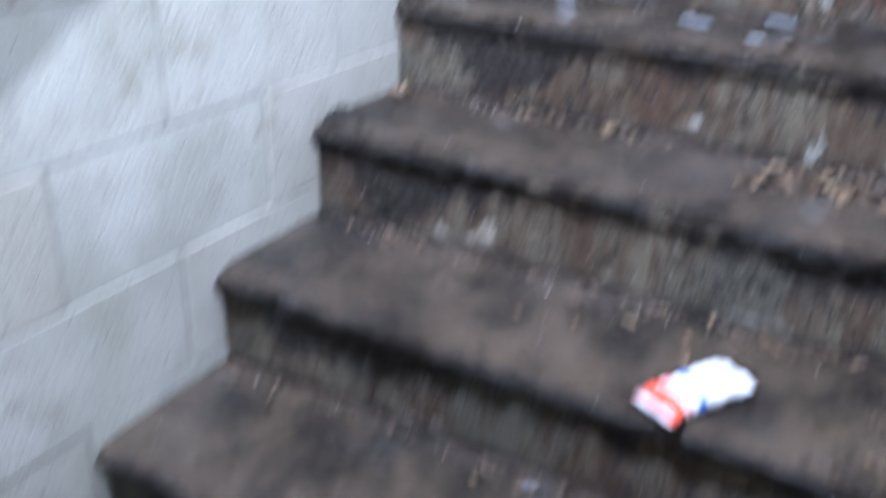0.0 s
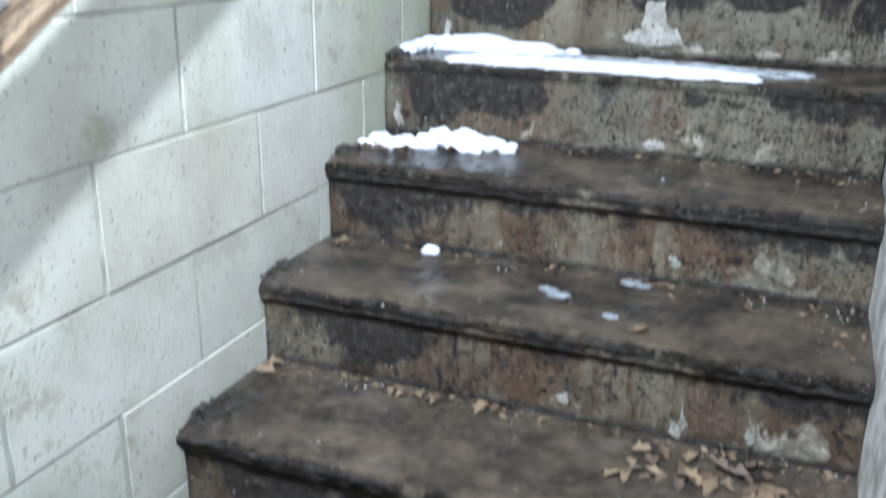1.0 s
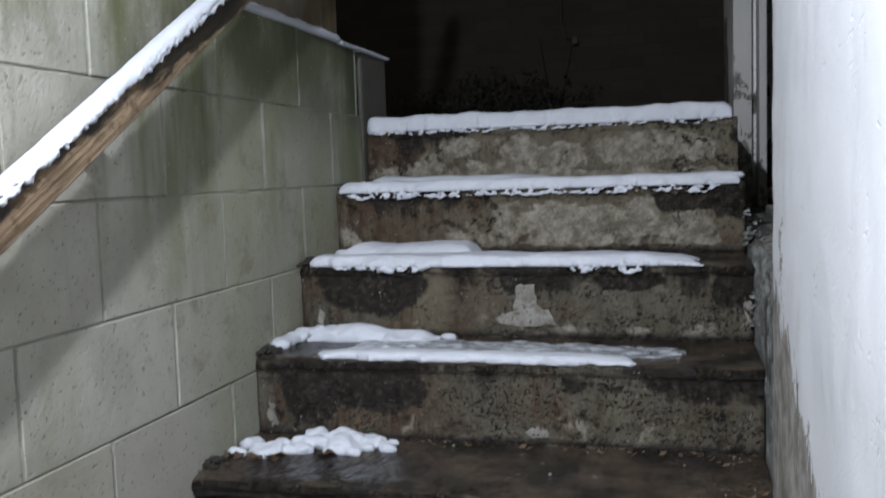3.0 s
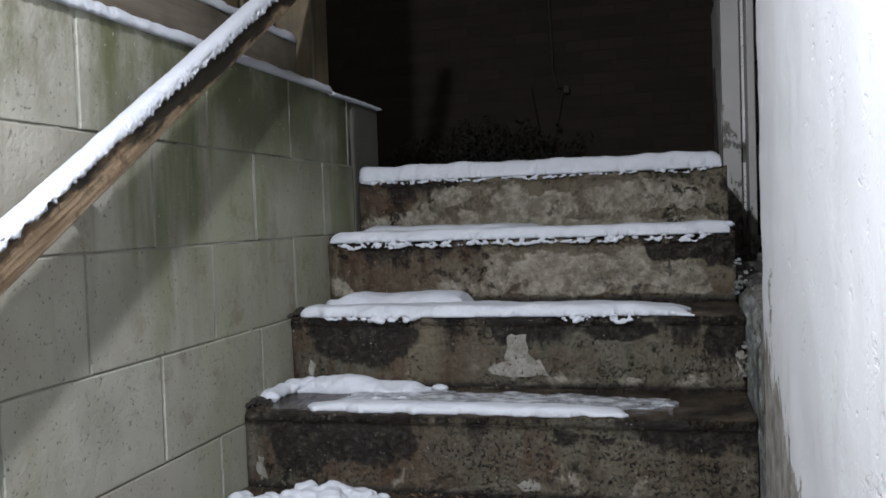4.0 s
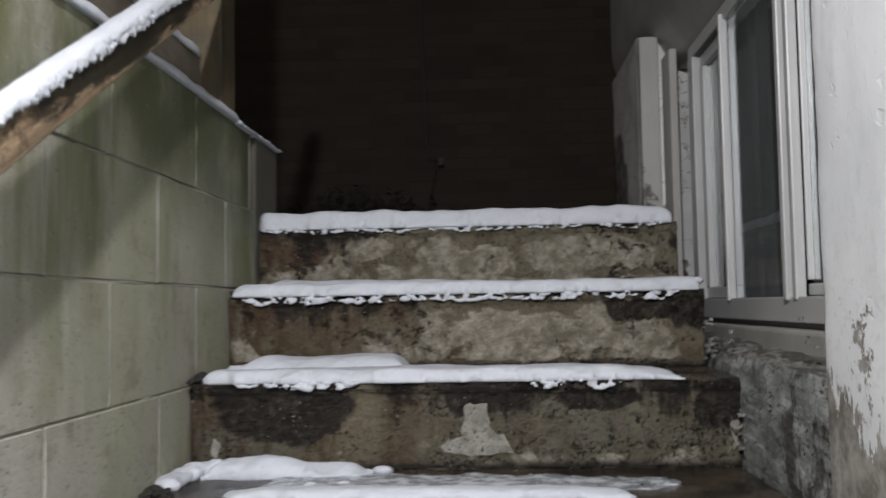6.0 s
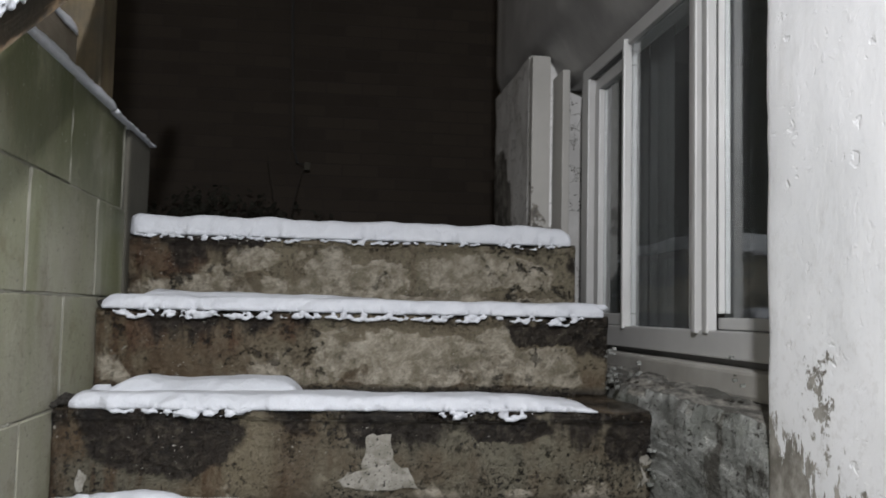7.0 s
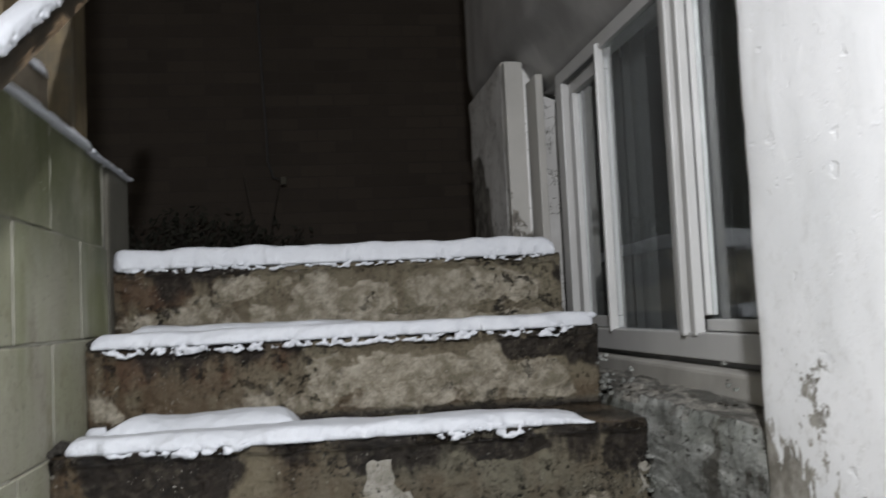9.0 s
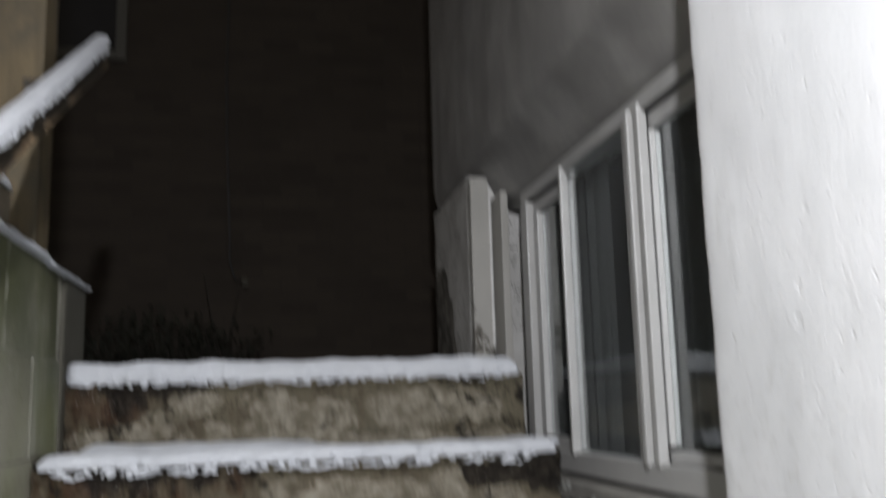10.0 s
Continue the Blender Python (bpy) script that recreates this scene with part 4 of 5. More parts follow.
def bush(x, y, z, size, count, leaves, tips=()):
    thing = tagged(base("bush", (x, y, z)), "bare dark winter bush against the house wall", "bush")
    stems, foliage = bmesh.new(), bmesh.new()
    for _ in range(count):
        a, lean = random.uniform(0, 6.28), random.uniform(0.1, 0.8)
        p = Vector((x + random.uniform(-0.12, 0.12), y + random.uniform(-0.05, 0.05), z - 0.02))
        d = Vector((math.cos(a) * lean, math.sin(a) * lean * 0.4, 1)).normalized()
        pts = [p.copy()]
        for _ in range(6):
            d = (d + Vector((random.uniform(-0.3, 0.3), random.uniform(-0.12, 0.12), random.uniform(-0.2, 0.12)))).normalized()
            p = p + d * size / 6 * random.uniform(0.7, 1.2)
            p.y = min(p.y, 5.55)
            pts.append(p.copy())
            for _ in range(leaves):
                q = p + Vector((random.uniform(-0.05, 0.05), random.uniform(-0.04, 0.04), random.uniform(-0.05, 0.05)))
                u = Vector((random.uniform(-1, 1), random.uniform(-1, 1), random.uniform(-1, 1))).normalized() * random.uniform(0.010, 0.026)
                w = u.orthogonal() * 0.45
                foliage.faces.new([foliage.verts.new(q + o) for o in (-u, w, u, -w)])
        tube(stems, pts, 0.006, 0.002, 4)
    for tip in tips:
        tube(stems, [(x, y, z - 0.02), (x + (tip[0] - x) * 0.35, y, z + (tip[2] - z) * 0.5), (x + (tip[0] - x) * 0.75, (y + tip[1]) / 2, z + (tip[2] - z) * 0.8), tip], 0.007, 0.003, 5)
    part("stem", stems, TWIG, thing)
    tagged(part("foliage", foliage, FOLIAGE, thing), kind="stuff")


bush(-1.30, 5.32, 2.04, 0.40, 24, 5)
bush(-1.05, 5.36, 2.04, 0.50, 26, 6)
bush(-0.72, 5.36, 2.04, 0.40, 24, 5, ((-0.63, 5.5, 2.66), (-0.82, 5.48, 2.72), (-0.5, 5.5, 2.42)))
bush(-1.72, 5.38, 2.04, 0.34, 16, 4)


# ---- snow ----
def snow_bed(x0, x1, y0, y1, thick, floor_z, cell=0.006, fringe=0.03, jag=0.5, seed=0.0, front_drop=None, shape=None, fine=0.35):
    """A bed of snow with uneven thickness and a ragged edge. shape(u, v) thins it, u and v running from 0 to 1 across it."""
    nx, ny = max(4, int((x1 - x0) / (cell * 1.4))), max(4, int((y1 - y0) / cell))
    nx, ny = min(nx, 150), min(ny, 44)
    bm = bmesh.new()
    top = {}
    for i in range(nx + 1):
        for j in range(ny + 1):
            u, v = i / nx, j / ny
            x, y = x0 + (x1 - x0) * u, y0 + (y1 - y0) * v
            edge = min(u * (x1 - x0), (1 - u) * (x1 - x0), v * (y1 - y0), (1 - v) * (y1 - y0)) / fringe
            wob = fbm(x * (16 if fine > 0.2 else 8) + seed, y * (16 if fine > 0.2 else 8), seed) * jag + fine * jag * fbm(x * 60, y * 60, seed + 3)
            body = min(1.0, max(0.0, edge + wob * (1.2 - min(edge, 1.0))))
            if shape:
                body *= max(0.0, shape(u, v) + 0.25 * wob)
            h = thick * (1 - (1 - min(body, 1.0)) ** 2) * (1 + 0.18 * fbm(x * 9, y * 9, seed + 7)) if body > 0 else 0
            if h > 0.002:
                z = floor_z + h
                if front_drop is not None and y < front_drop:
                    z -= (front_drop - y) * 0.55
                top[i, j] = (x, y, z)
    verts = {key: bm.verts.new(p) for key, p in top.items()}
    under = {key: bm.verts.new((p[0], p[1], min(p[2] - 0.004, floor_z - 0.006))) for key, p in top.items()}
    for (i, j) in list(verts):
        q = [(i, j), (i + 1, j), (i + 1, j + 1), (i, j + 1)]
        if all(c in verts for c in q):
            bm.faces.new([verts[c] for c in q])
            bm.faces.new([under[c] for c in reversed(q)])
    twin = {v: under[key] for key, v in verts.items()}
    for e in [e for e in bm.edges if len(e.link_faces) == 1 and e.verts[0] in twin]:
        a, b = e.verts
        bm.faces.new((a, b, twin[b], twin[a]))
    bmesh.ops.delete(bm, geom=[v for v in bm.verts if not v.link_faces], context="VERTS")
    return bm


def ball(level):
    bm = bmesh.new()
    bmesh.ops.create_icosphere(bm, subdivisions=level, radius=1.0)
    out = [v.co.copy() for v in bm.verts], [[v.index for v in f.verts] for f in bm.faces]
    bm.free()
    return out


BALL = ball(2)


def crumb(bm, at, r, squash=0.7, seed=0.0):
    made = []
    for c in BALL[0]:
        f = 1 + 0.35 * fbm(c.x * 1.5 + seed, c.y * 1.5, c.z * 1.5)
        made.append(bm.verts.new((at[0] + c.x * r * f * 1.3, at[1] + c.y * r * f * 0.8, at[2] + c.z * r * f * squash)))
    for f in BALL[1]:
        bm.faces.new([made[i] for i in f])


def fused(ob, voxel, rounds):
    """Melts the pieces of a snow mesh into one soft skin."""
    skin = ob.modifiers.new("skin", "REMESH")
    skin.mode, skin.voxel_size, skin.use_smooth_shade = "VOXEL", voxel, True
    soft = ob.modifiers.new("soft", "SMOOTH")
    soft.factor, soft.iterations = 0.5, rounds
    return ob


def snow_thing(name, bm, label, mat=None, voxel=0.0036, rounds=9):
    ob = tagged(link(name, bm, mat or SNOW, True), label, "snow", kind="stuff")
    return fused(ob, voxel, rounds) if voxel else ob


def riser_crumbs(k, spans, drop, r, density, seed):
    """Lacy snow that clings to the riser under a nosing, joined to the band above it here and there."""
    bm = bmesh.new()
    rnd = random.Random(seed)
    for a, b in spans:
        for _ in range(int((b - a) * density)):
            x = rnd.uniform(a, b)
            ends = min(1.0, (x - a) / 0.03, (b - x) / 0.03)
            d = drop * (0.45 + 0.55 * ends) + 0.009 * fbm(x * 14, k, seed) + 0.004 * fbm(x * 60, k, seed)
            d *= rnd.uniform(0.85, 1.05) if rnd.random() < 0.5 else rnd.uniform(0.1, 0.95)
            crumb(bm, (x, step_y(k) + 0.002 - 0.005 * rnd.random(), step_z(k) + 0.002 - d), r * (0.4 + 0.9 * rnd.random() ** 2), 0.75, seed + x * 50)
    return bm


Z = step_z
Y = step_y
snow_thing("snow", snow_bed(LEFT + 0.006, RIGHT - 0.01, Y(5) - 0.010, Y(5) + 0.26, 0.042, Z(5), fringe=0.024, jag=0.42, seed=1.0, front_drop=Y(5) + 0.004), "smooth band of snow on the top step")
snow_thing("snow", snow_bed(LEFT + 0.005, RIGHT - 0.005, Y(5) + 0.25, 3.85, 0.042, Z(5) - 0.001, cell=0.03, fringe=0.03, jag=0.2, seed=2.0), "snow lying on the landing", None, 0)
snow_thing("snow", snow_bed(LEFT + 0.015, RIGHT + 0.002, Y(4) - 0.010, Y(4) + 0.10, 0.025, Z(4), fringe=0.024, jag=0.60, seed=5.0, front_drop=Y(4) + 0.004), "ragged band of snow along a step edge")
snow_thing("snow", snow_bed(LEFT + 0.05, -0.35, Y(4) + 0.08, Y(4) + 0.25, 0.034, Z(4), fringe=0.05, jag=0.35, seed=6.0, fine=0.06), "snow drift at the back of a step")
snow_thing("snow", riser_crumbs(4, ((-0.90, -0.33), (-0.35, -0.12), (-0.10, 0.09)), 0.021, 0.0050, 520, 4), "crumbs of snow clinging under a step edge", None, 0.0022, 1)
snow_thing("snow", riser_crumbs(5, ((-0.925, -0.5), (-0.5, -0.1), (-0.06, 0.12)), 0.014, 0.0042, 430, 15), "crumbs of snow clinging under a step edge", None, 0.0022, 1)
snow_thing("snow", snow_bed(LEFT + 0.012, 0.045, Y(3) - 0.006, Y(3) + 0.12, 0.023, Z(3), fringe=0.03, jag=0.60, seed=9.0, front_drop=Y(3) + 0.006, shape=lambda u, v: min(1.0, (1 - u) * 5 + 0.15, u * 18 + v * 0.4)), "tapering band of snow along a step edge")
snow_thing("snow", snow_bed(-0.87, -0.50, Y(3) + 0.10, Y(3) + 0.26, 0.040, Z(3), fringe=0.06, jag=0.35, seed=12.0, fine=0.06), "snow drift at the back of a step")
snow_thing("snow", riser_crumbs(3, ((-0.84, -0.795), (-0.78, -0.68), (-0.69, -0.60), (-0.26, -0.17), (-0.16, -0.08)), 0.017, 0.0055, 430, 8), "crumbs of snow clinging under a step edge", None, 0.0022, 1)
snow_thing("snow", snow_bed(-0.80, -0.085, Y(2) + 0.004, Y(2) + 0.075, 0.016, Z(2), fringe=0.026, jag=0.6, seed=15.5, front_drop=Y(2) + 0.006, shape=lambda u, v: min(1.0, (1 - u) * 4 + 0.1, u * 6 + 0.2)), "thin strip of snow along a step edge")
snow_thing("snow", snow_bed(-0.78, 0.07, Y(2) + 0.04, Y(2) + 0.235, 0.0085, Z(2) - 0.002, fringe=0.05, jag=0.9, seed=17.0, shape=lambda u, v: min(1.0, 2.4 * (1 - u) - 0.35 * abs(v - 0.55) - 0.12, 8 * u)), "trodden grey slush on a step", ICE, 0)
snow_thing("snow", snow_bed(-0.885, -0.56, Y(2) + 0.185, Y(2) + 0.280, 0.040, Z(2), fringe=0.055, jag=0.5, seed=20.0, fine=0.21, shape=lambda u, v: min(1.0, 0.62 + 0.5 * math.sin(math.pi * min(1.0, u * 1.25 + 0.15)), 0.25 + 2.2 * (1 - u))), "soft drift of snow at the back of a step", None, 0.004, 16)
def tongue():
    """A narrow arc of snow that climbs along the wall to the drift."""
    rnd = random.Random(22)
    bm = bmesh.new()
    for u in span(0, 1, 34):
        a = math.pi * 0.5 * u
        for _ in range(2):
            crumb(bm, (-0.925 + 0.055 * (1 - math.cos(a)) + rnd.uniform(-0.008, 0.008), Y(2) + 0.115 + 0.115 * math.sin(a) + rnd.uniform(-0.008, 0.008), Z(2) + 0.006 + 0.018 * u * rnd.random()), rnd.uniform(0.010, 0.019), 0.8, rnd.uniform(0, 60))
    return bm


snow_thing("snow", tongue(), "curved tongue of snow against the block wall", None, 0.003, 12)


def snow_clump(x0, x1, y0, y1, z, count, r, seed, rise):
    """Crusty snow: many fused lumps, highest in the middle."""
    rnd = random.Random(seed)
    bm = bmesh.new()
    for _ in range(count):
        u, v = rnd.random(), rnd.random()
        mid = math.sin(math.pi * u) ** 0.5 * math.sin(math.pi * v)
        rr = r * rnd.uniform(0.55, 1.15)
        crumb(bm, (x0 + (x1 - x0) * u, y0 + (y1 - y0) * v, z + rr * 0.25 + rise * mid * rnd.random()), rr, 0.75, rnd.uniform(0, 90))
    return bm


CRUST = "crusty clump of snow over dead leaves"
snow_thing("snow", snow_clump(-0.915, -0.80, Y(1) + 0.125, Y(1) + 0.20, Z(1), 26, 0.0175, 3, 0.014), CRUST, None, 0.003, 12)
snow_thing("snow", snow_clump(-0.80, -0.655, Y(1) + 0.165, Y(1) + 0.262, Z(1), 50, 0.0195, 5, 0.026), CRUST, None, 0.003, 12)
snow_thing("snow", snow_clump(-0.69, -0.60, Y(1) + 0.20, Y(1) + 0.262, Z(1), 24, 0.0150, 7, 0.008), CRUST, None, 0.003, 10)


CRUMB = plain("black_dirt", (0.010, 0.009, 0.007), (0.03, 0.026, 0.02), 60, 0.85)


def dirt(k, x, y, count, r, seed):
    """Black crumbs of dirt and rotted leaves heaped in a corner."""
    rnd = random.Random(seed)
    bm = bmesh.new()
    for _ in range(count):
        a, d = rnd.uniform(0, 6.28), abs(rnd.gauss(0, 0.6))
        rr = r * rnd.uniform(0.3, 1.0)
        crumb(bm, (max(x + 0.025 * d * math.cos(a), LEFT + 0.004), y + 0.05 * d * math.sin(a), Z(k) + rr * 0.4 + max(0, 0.012 * (1 - d))), rr, 0.9, rnd.uniform(0, 50))
    tagged(link("dirt", bm, CRUMB), "black crumbly dirt heaped in a step corner", "dirt", kind="stuff")


for k, n in ((3, 50), (2, 60), (1, 40), (0, 30), (-1, 24), (4, 24)):
    dirt(k, LEFT + 0.014, Y(k) + 0.06, n * 2, 0.0052, 60 + k)


def lumps(places):
    for x, y, z, r in places:
        bm = bmesh.new()
        crumb(bm, (x, y, z + r * 0.4), r, 0.65, x * 91)
        tagged(link("snow_lump", bm, SNOW, True), "small lump of snow lying on a step", "snow", group="snow lumps on the steps")


lumps(((-0.690, 1.512, Z(0), 0.017), (-0.905, Y(3) + 0.235, Z(3), 0.018), (-0.545, Y(2) + 0.25, Z(2), 0.015), (-0.60, Y(2) + 0.12, Z(2), 0.010), (-0.66, Y(2) + 0.115, Z(2), 0.010),
       (0.135, Y(4) + 0.01, Z(4) + 0.012, 0.012)))


WET_ICE = plain("wet_ice", (0.06, 0.066, 0.07), (0.20, 0.215, 0.225), 70, 0.12, 0.4)


def ice_bits(places):
    for x, y, r in places:
        bm = bmesh.new()
        crumb(bm, (x, y, Z(0) + r * 0.25), r, 0.35, x * 57)
        tagged(link("ice_chip", bm, WET_ICE), "small wet chip of grey ice on a step", "ice", group="ice chips on the steps")


ice_bits(((-0.408, 1.408, 0.015), (-0.382, 1.385, 0.018), (-0.272, 1.50, 0.017), (-0.250, 1.495, 0.013), (-0.275, 1.33, 0.012)))


# snow on the coping, the fence board and the handrail
def snow_strip(stations, x0, x1, height, at_z, ragged, seed, lumpy=1.0):
    n = 14
    arc = [(0.5 - 0.5 * math.cos(a), math.sin(a) ** 0.7 if math.sin(a) > 0 else 0.0) for a in span(0, math.pi, n)]
    profile = arc + [(0.85, -0.12), (0.15, -0.12)]

    def place(p, s):
        u, v = p
        w = lumpy * (0.22 * fbm(s * 14, u * 0.8, seed) + 0.12 * fbm(s * 55, u * 2.4, seed + 2))
        h = height * v * (1 + w) if v > 0 else height * v
        side = 0.10 * (u - 0.5) * fbm(s * 22, 3, seed)
        hang = -ragged * max(0, 0.35 + 0.5 * fbm(s * 24, 7, seed) + 0.9 * fbm(s * 105, 2, seed)) if u > 0.9 else 0.0
        far = x1(s) if callable(x1) else x1
        return (x0 + (far - x0) * (u + side), s, at_z(s) + h + hang)

    return swept(profile, stations, place)


def rail_snow():
    """A rounded ridge, set back on the lower stretch and frayed by hanging clumps further up."""
    bm = snow_strip(span(-0.34, 2.598, 500), RAIL_X0 - 0.002, lambda y: RAIL_X1 - 0.011 + 0.015 * min(1.0, max(0.0, (y - 0.85) * 2.5)), 0.0155, lambda y: rail_low(y) + DEPTH - 0.003, 0.0, 47, 0.45)
    rnd = random.Random(48)
    for _ in range(2300):
        y = rnd.uniform(0.9, 2.58)
        more = min(1.0, (y - 0.85) / 1.0)
        reach = max(0.001, 0.004 + 0.017 * more + 0.007 * fbm(y * 26, 7, 47) + 0.010 * fbm(y * 90, 3, 47))
        down = reach * rnd.random() ** 0.9
        crumb(bm, (RAIL_X1 + 0.0012, y, rail_low(y) + DEPTH - down), rnd.uniform(0.0016, 0.0044), 0.9, y * 77)
    return bm


snow_thing("snow", snow_strip(span(2.425, WALL_END + 0.006, 60), -1.06, LEFT + 0.014, 0.017, lambda y: WALL_TOP - 0.006, 0.004, 41), "thin ledge of snow on the wall end", None, 0)
snow_thing("snow", snow_strip(span(-1.6, 2.42, 320), -0.984, LEFT + 0.012, 0.024, lambda y: WALL_TOP - 0.001, 0.006, 40), "ledge of snow along the block wall top", None, 0)
snow_thing("snow", snow_strip(span(-1.5, 2.30, 240), -1.036, -0.980, 0.026, lambda y: 2.424, 0.008, 44), "snow along the fence board", None, 0)
snow_thing("snow", rail_snow(), "thick ridge of snow along the handrail", None, 0.0024, 1)


# ---- dead leaves and litter ----
def leaf_mesh(seed):
    rnd = random.Random(seed)
    bm = bmesh.new()
    n = 7
    mid, lo, hi = [], [], []
    bend, curl = rnd.uniform(-0.5, 1.4), rnd.uniform(0.3, 1.5)
    for i in range(n):
        u = i / (n - 1)
        w = (0.20 + 0.05 * (seed % 3)) * math.sin(math.pi * min(1, u * 1.05)) ** 0.8 * (1 + 0.40 * math.sin(i * 2.3 + seed))
        z = bend * 0.3 * (u - 0.5) ** 2 + 0.02
        mid.append(bm.verts.new((u - 0.5, 0, z)))
        lo.append(bm.verts.new((u - 0.5, -w, z + curl * w * 0.6)))
        hi.append(bm.verts.new((u - 0.5, w, z + curl * w * 0.5)))
    for i in range(n - 1):
        bm.faces.new((lo[i], lo[i + 1], mid[i + 1], mid[i]))
        bm.faces.new((mid[i], mid[i + 1], hi[i + 1], hi[i]))
    me = bpy.data.meshes.new("leaf")
    bm.to_mesh(me)
    bm.free()
    me.materials.append(LEAF_TAN if seed % 2 else LEAF_BROWN)
    return me


LEAVES = [leaf_mesh(s) for s in range(6)]


def drop_leaves(count, x0, x1, y0, y1, k, size, seed):
    rnd = random.Random(seed)
    for _ in range(count):
        me = LEAVES[rnd.randrange(6)]
        ob = new("leaf", me)
        s = size * rnd.uniform(0.6, 1.3)
        ob.matrix_world = pose(rnd.uniform(x0, x1), rnd.uniform(y0, y1), Z(k) + 0.003, rnd.uniform(-14, 14), rnd.uniform(-14, 14), rnd.uniform(0, 360)) @ Matrix.Diagonal((s, s, s, 1))
        tan = me.materials[0] == LEAF_TAN
        tagged(ob, "curled dry tan leaf lying on a step" if tan else "shrivelled brown leaf lying on a step", "leaf", group="dead leaves on the stairs")


drop_leaves(34, -0.22, 0.05, 1.12, 1.235, -1, 0.037, 1)
drop_leaves(9, -0.72, -0.45, 1.225, 1.25, -1, 0.032, 2)
drop_leaves(4, -0.92, -0.86, 1.20, 1.25, -1, 0.04, 3)
drop_leaves(5, -0.925, -0.87, 1.47, 1.53, 0, 0.032, 4)
drop_leaves(5, -0.30, 0.12, 1.46, 1.52, 0, 0.028, 5)
drop_leaves(6, -0.92, -0.80, Y(1) + 0.10, Y(1) + 0.15, 1, 0.038, 6)
drop_leaves(6, -0.915, -0.83, Y(1) + 0.09, Y(1) + 0.14, 1, 0.036, 16)
drop_leaves(3, -0.73, -0.67, Y(1) + 0.13, Y(1) + 0.165, 1, 0.04, 7)
drop_leaves(2, -0.24, -0.21, 1.28, 1.30, 0, 0.04, 11)
drop_leaves(5, -0.6, 0.0, 0.84, 0.96, -2, 0.032, 8)
drop_leaves(4, -0.45, 0.1, 0.90, 0.95, -2, 0.03, 9)


def grit(seed):
    rnd = random.Random(seed)
    bm = bmesh.new()
    for _ in range(150):
        k = rnd.randrange(-4, 2)
        back = rnd.random() < 0.6
        yy = Y(k) + (GOING - rnd.uniform(-0.005, 0.05) if back else rnd.uniform(0.03, GOING - 0.01))
        x = rnd.uniform(LEFT + 0.03, RIGHT - 0.01) if rnd.random() < 0.7 else rnd.uniform(RIGHT - 0.08, RIGHT - 0.01)
        r = rnd.uniform(0.0008, 0.0030)
        made = bmesh.ops.create_icosphere(bm, subdivisions=1, radius=r, matrix=Matrix.Translation((x, yy, Z(k) + r * 0.5)))["verts"]
        for v in made:
            v.co.x += rnd.uniform(-0.5, 0.5) * r
            v.co.y += rnd.uniform(-0.5, 0.5) * r
    return bm


tagged(link("grit", grit(5), GRIT), "pale grit and flakes scattered on the lower steps", "grit", kind="stuff")

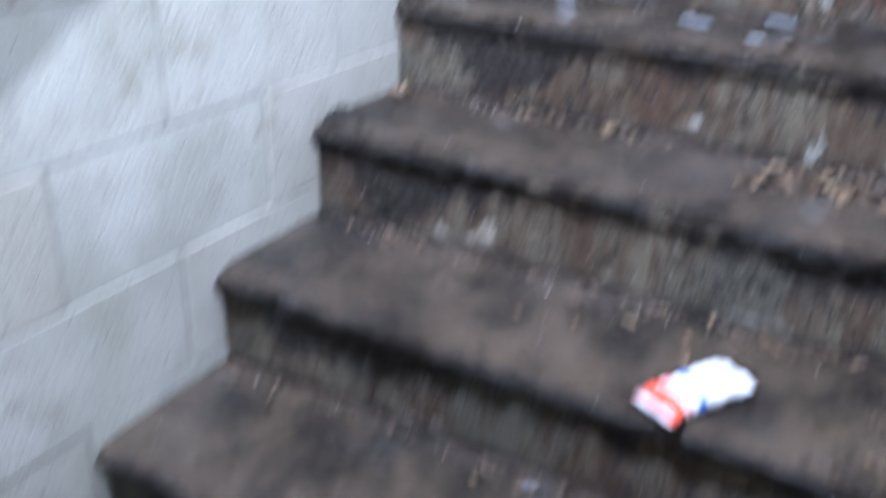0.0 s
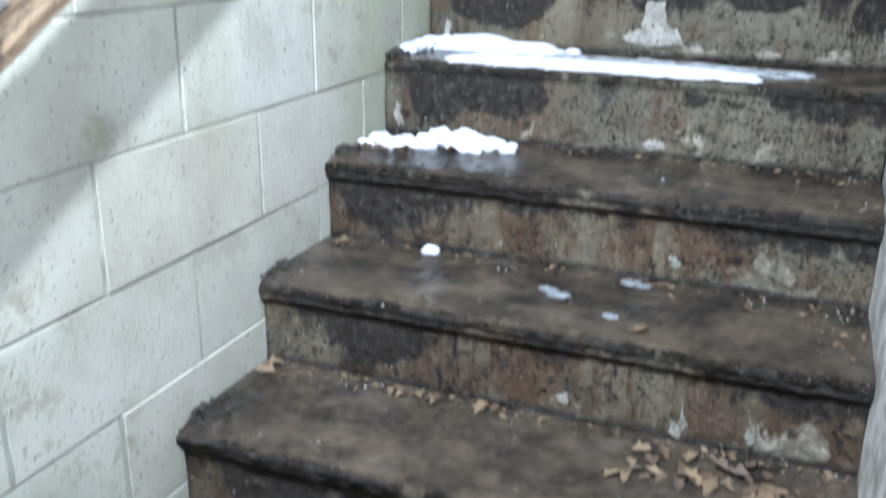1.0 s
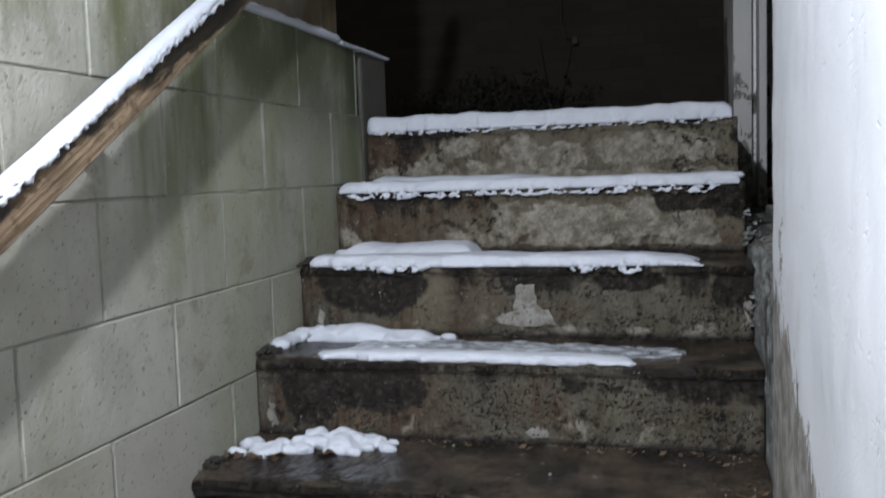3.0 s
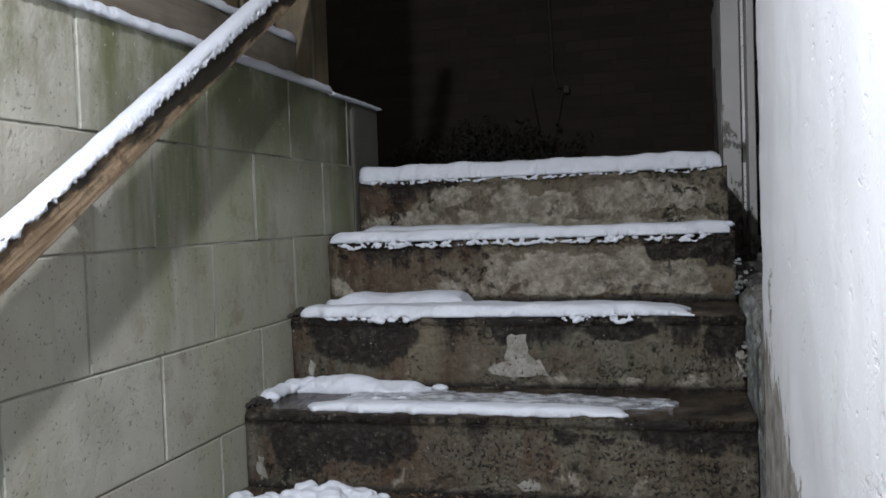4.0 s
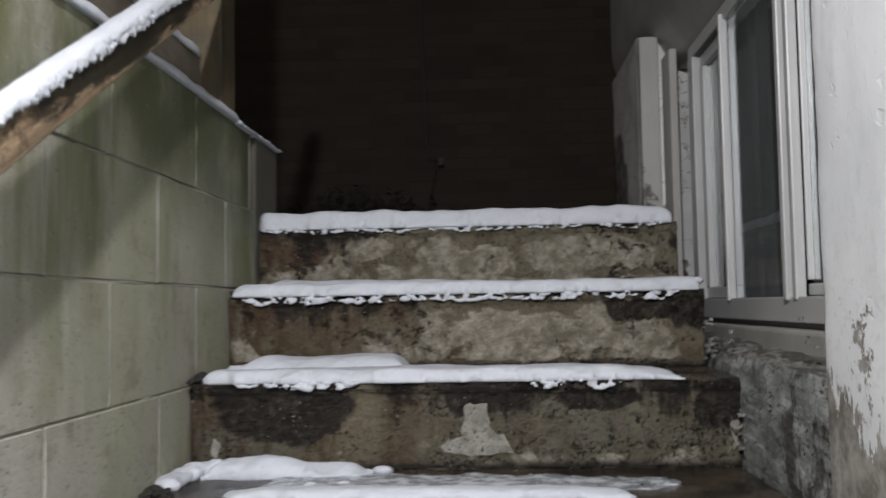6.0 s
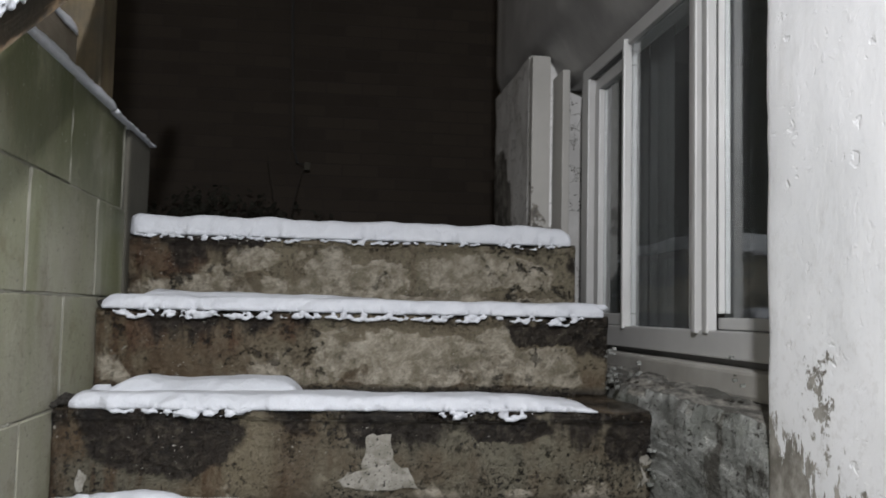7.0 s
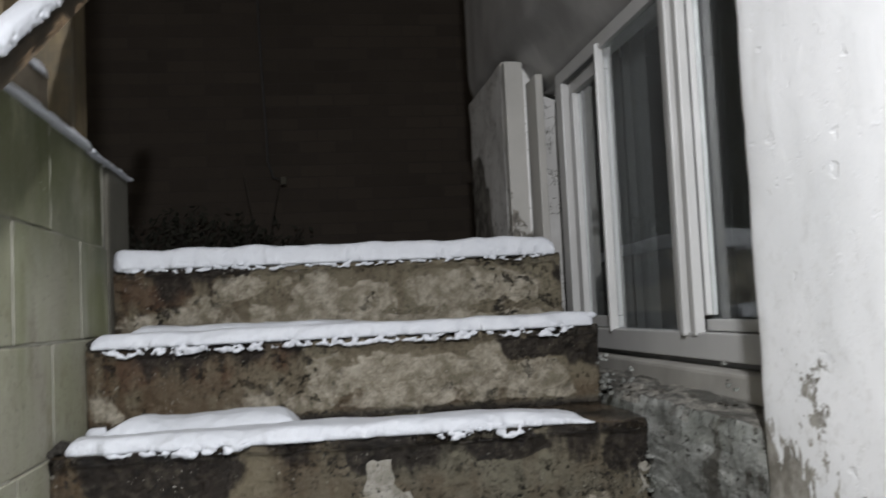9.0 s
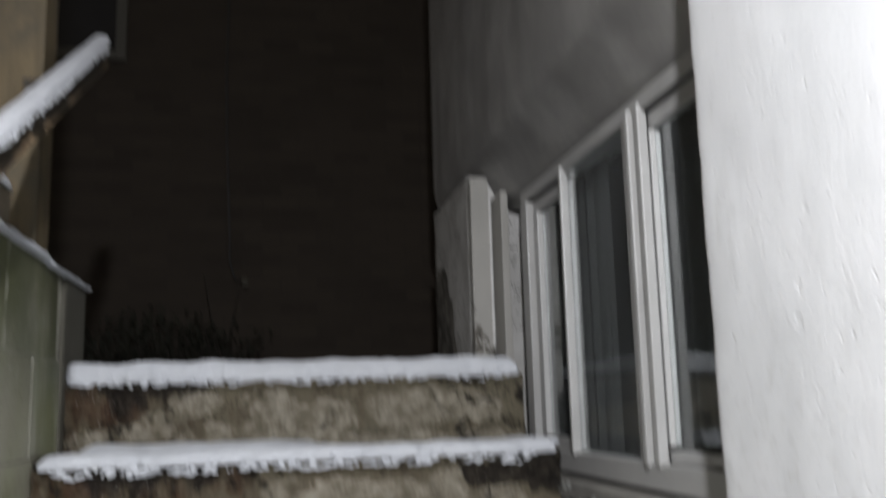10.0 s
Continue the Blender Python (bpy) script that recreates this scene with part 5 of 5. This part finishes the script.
# leaf litter: torn bits along the riser feet
def litter(seed):
    rnd = random.Random(seed)
    bm = bmesh.new()
    for _ in range(420):
        k = rnd.randrange(-4, 2)
        if rnd.random() < 0.75:
            x, y = rnd.uniform(LEFT + 0.03, RIGHT - 0.01), Y(k) + GOING - abs(rnd.gauss(0, 0.018)) + 0.004
        else:
            x, y = rnd.uniform(RIGHT - 0.10, RIGHT - 0.012), Y(k) + rnd.uniform(0.03, GOING - 0.02)
        s, a = rnd.uniform(0.003, 0.011), rnd.uniform(0, 6.28)
        u = Vector((math.cos(a), math.sin(a), rnd.uniform(-0.3, 0.3))) * s
        w = Vector((-math.sin(a), math.cos(a), rnd.uniform(-0.3, 0.5))) * s * rnd.uniform(0.2, 0.6)
        c = Vector((x, y, Z(k) + 0.004))
        bm.faces.new([bm.verts.new(c + o) for o in (-u, w, u, -w)])
    return bm


tagged(link("leaf_litter", litter(9), LEAF_BROWN), "torn brown bits of dead leaves along the steps", "leaf litter", kind="stuff")
tagged(link("leaf_litter", litter(14), LEAF_TAN), "torn tan bits of dead leaves along the steps", "leaf litter", kind="stuff")

# crumpled wrapper
wrapper = tagged(base("wrapper", (-0.166, 0.772, Z(-2))), "crumpled white and red plastic wrapper on a step", "wrapper")


def pouch(u0, u1, lift):
    """A stretch of a pillow pack 0.155 long and 0.078 wide, between u0 and u1 of its length."""
    n, m = max(3, int(24 * (u1 - u0))), 12

    def place(p, u):
        v, top = p
        fat = 0.020 * math.sin(math.pi * min(max(u, 0.03), 0.97)) ** 0.6 * max(0.0, math.sin(math.pi * v)) ** 0.7
        wrinkle = 0.0035 * fbm(u * 9, v * 7, 3 + top) + 0.002 * math.sin(v * 60) * (1 if u < 0.1 or u > 0.9 else 0)
        z = 0.012 + (fat * 1.2 + wrinkle + lift if top else -min(fat, 0.008) - lift)
        return ((u - 0.5) * 0.155, (v - 0.5) * (0.078 - 0.010 * math.sin(math.pi * u)) + wrinkle, z)

    profile = [(v, 1) for v in span(0, 1, m)] + [(v, 0) for v in span(1, 0, m)][1:-1]
    return swept(profile, span(u0, u1, n), place)


for name, bm, mat, label in (("body", pouch(0.0, 1.0, 0.0), FILM_WHITE, ""), ("band", pouch(0.01, 0.20, 0.0012), FILM_RED, "red printed end"), ("stripe", pouch(0.24, 0.27, 0.0012), FILM_RED, "thin red stripe"), ("mark", pouch(0.36, 0.44, 0.0012), FILM_BLUE, "blue printed mark")):
    part(name, bm, mat, wrapper, label, True).matrix_parent_inverse = Matrix()
wrapper.rotation_euler = (0, 0, radians(62))

lay_blocks()
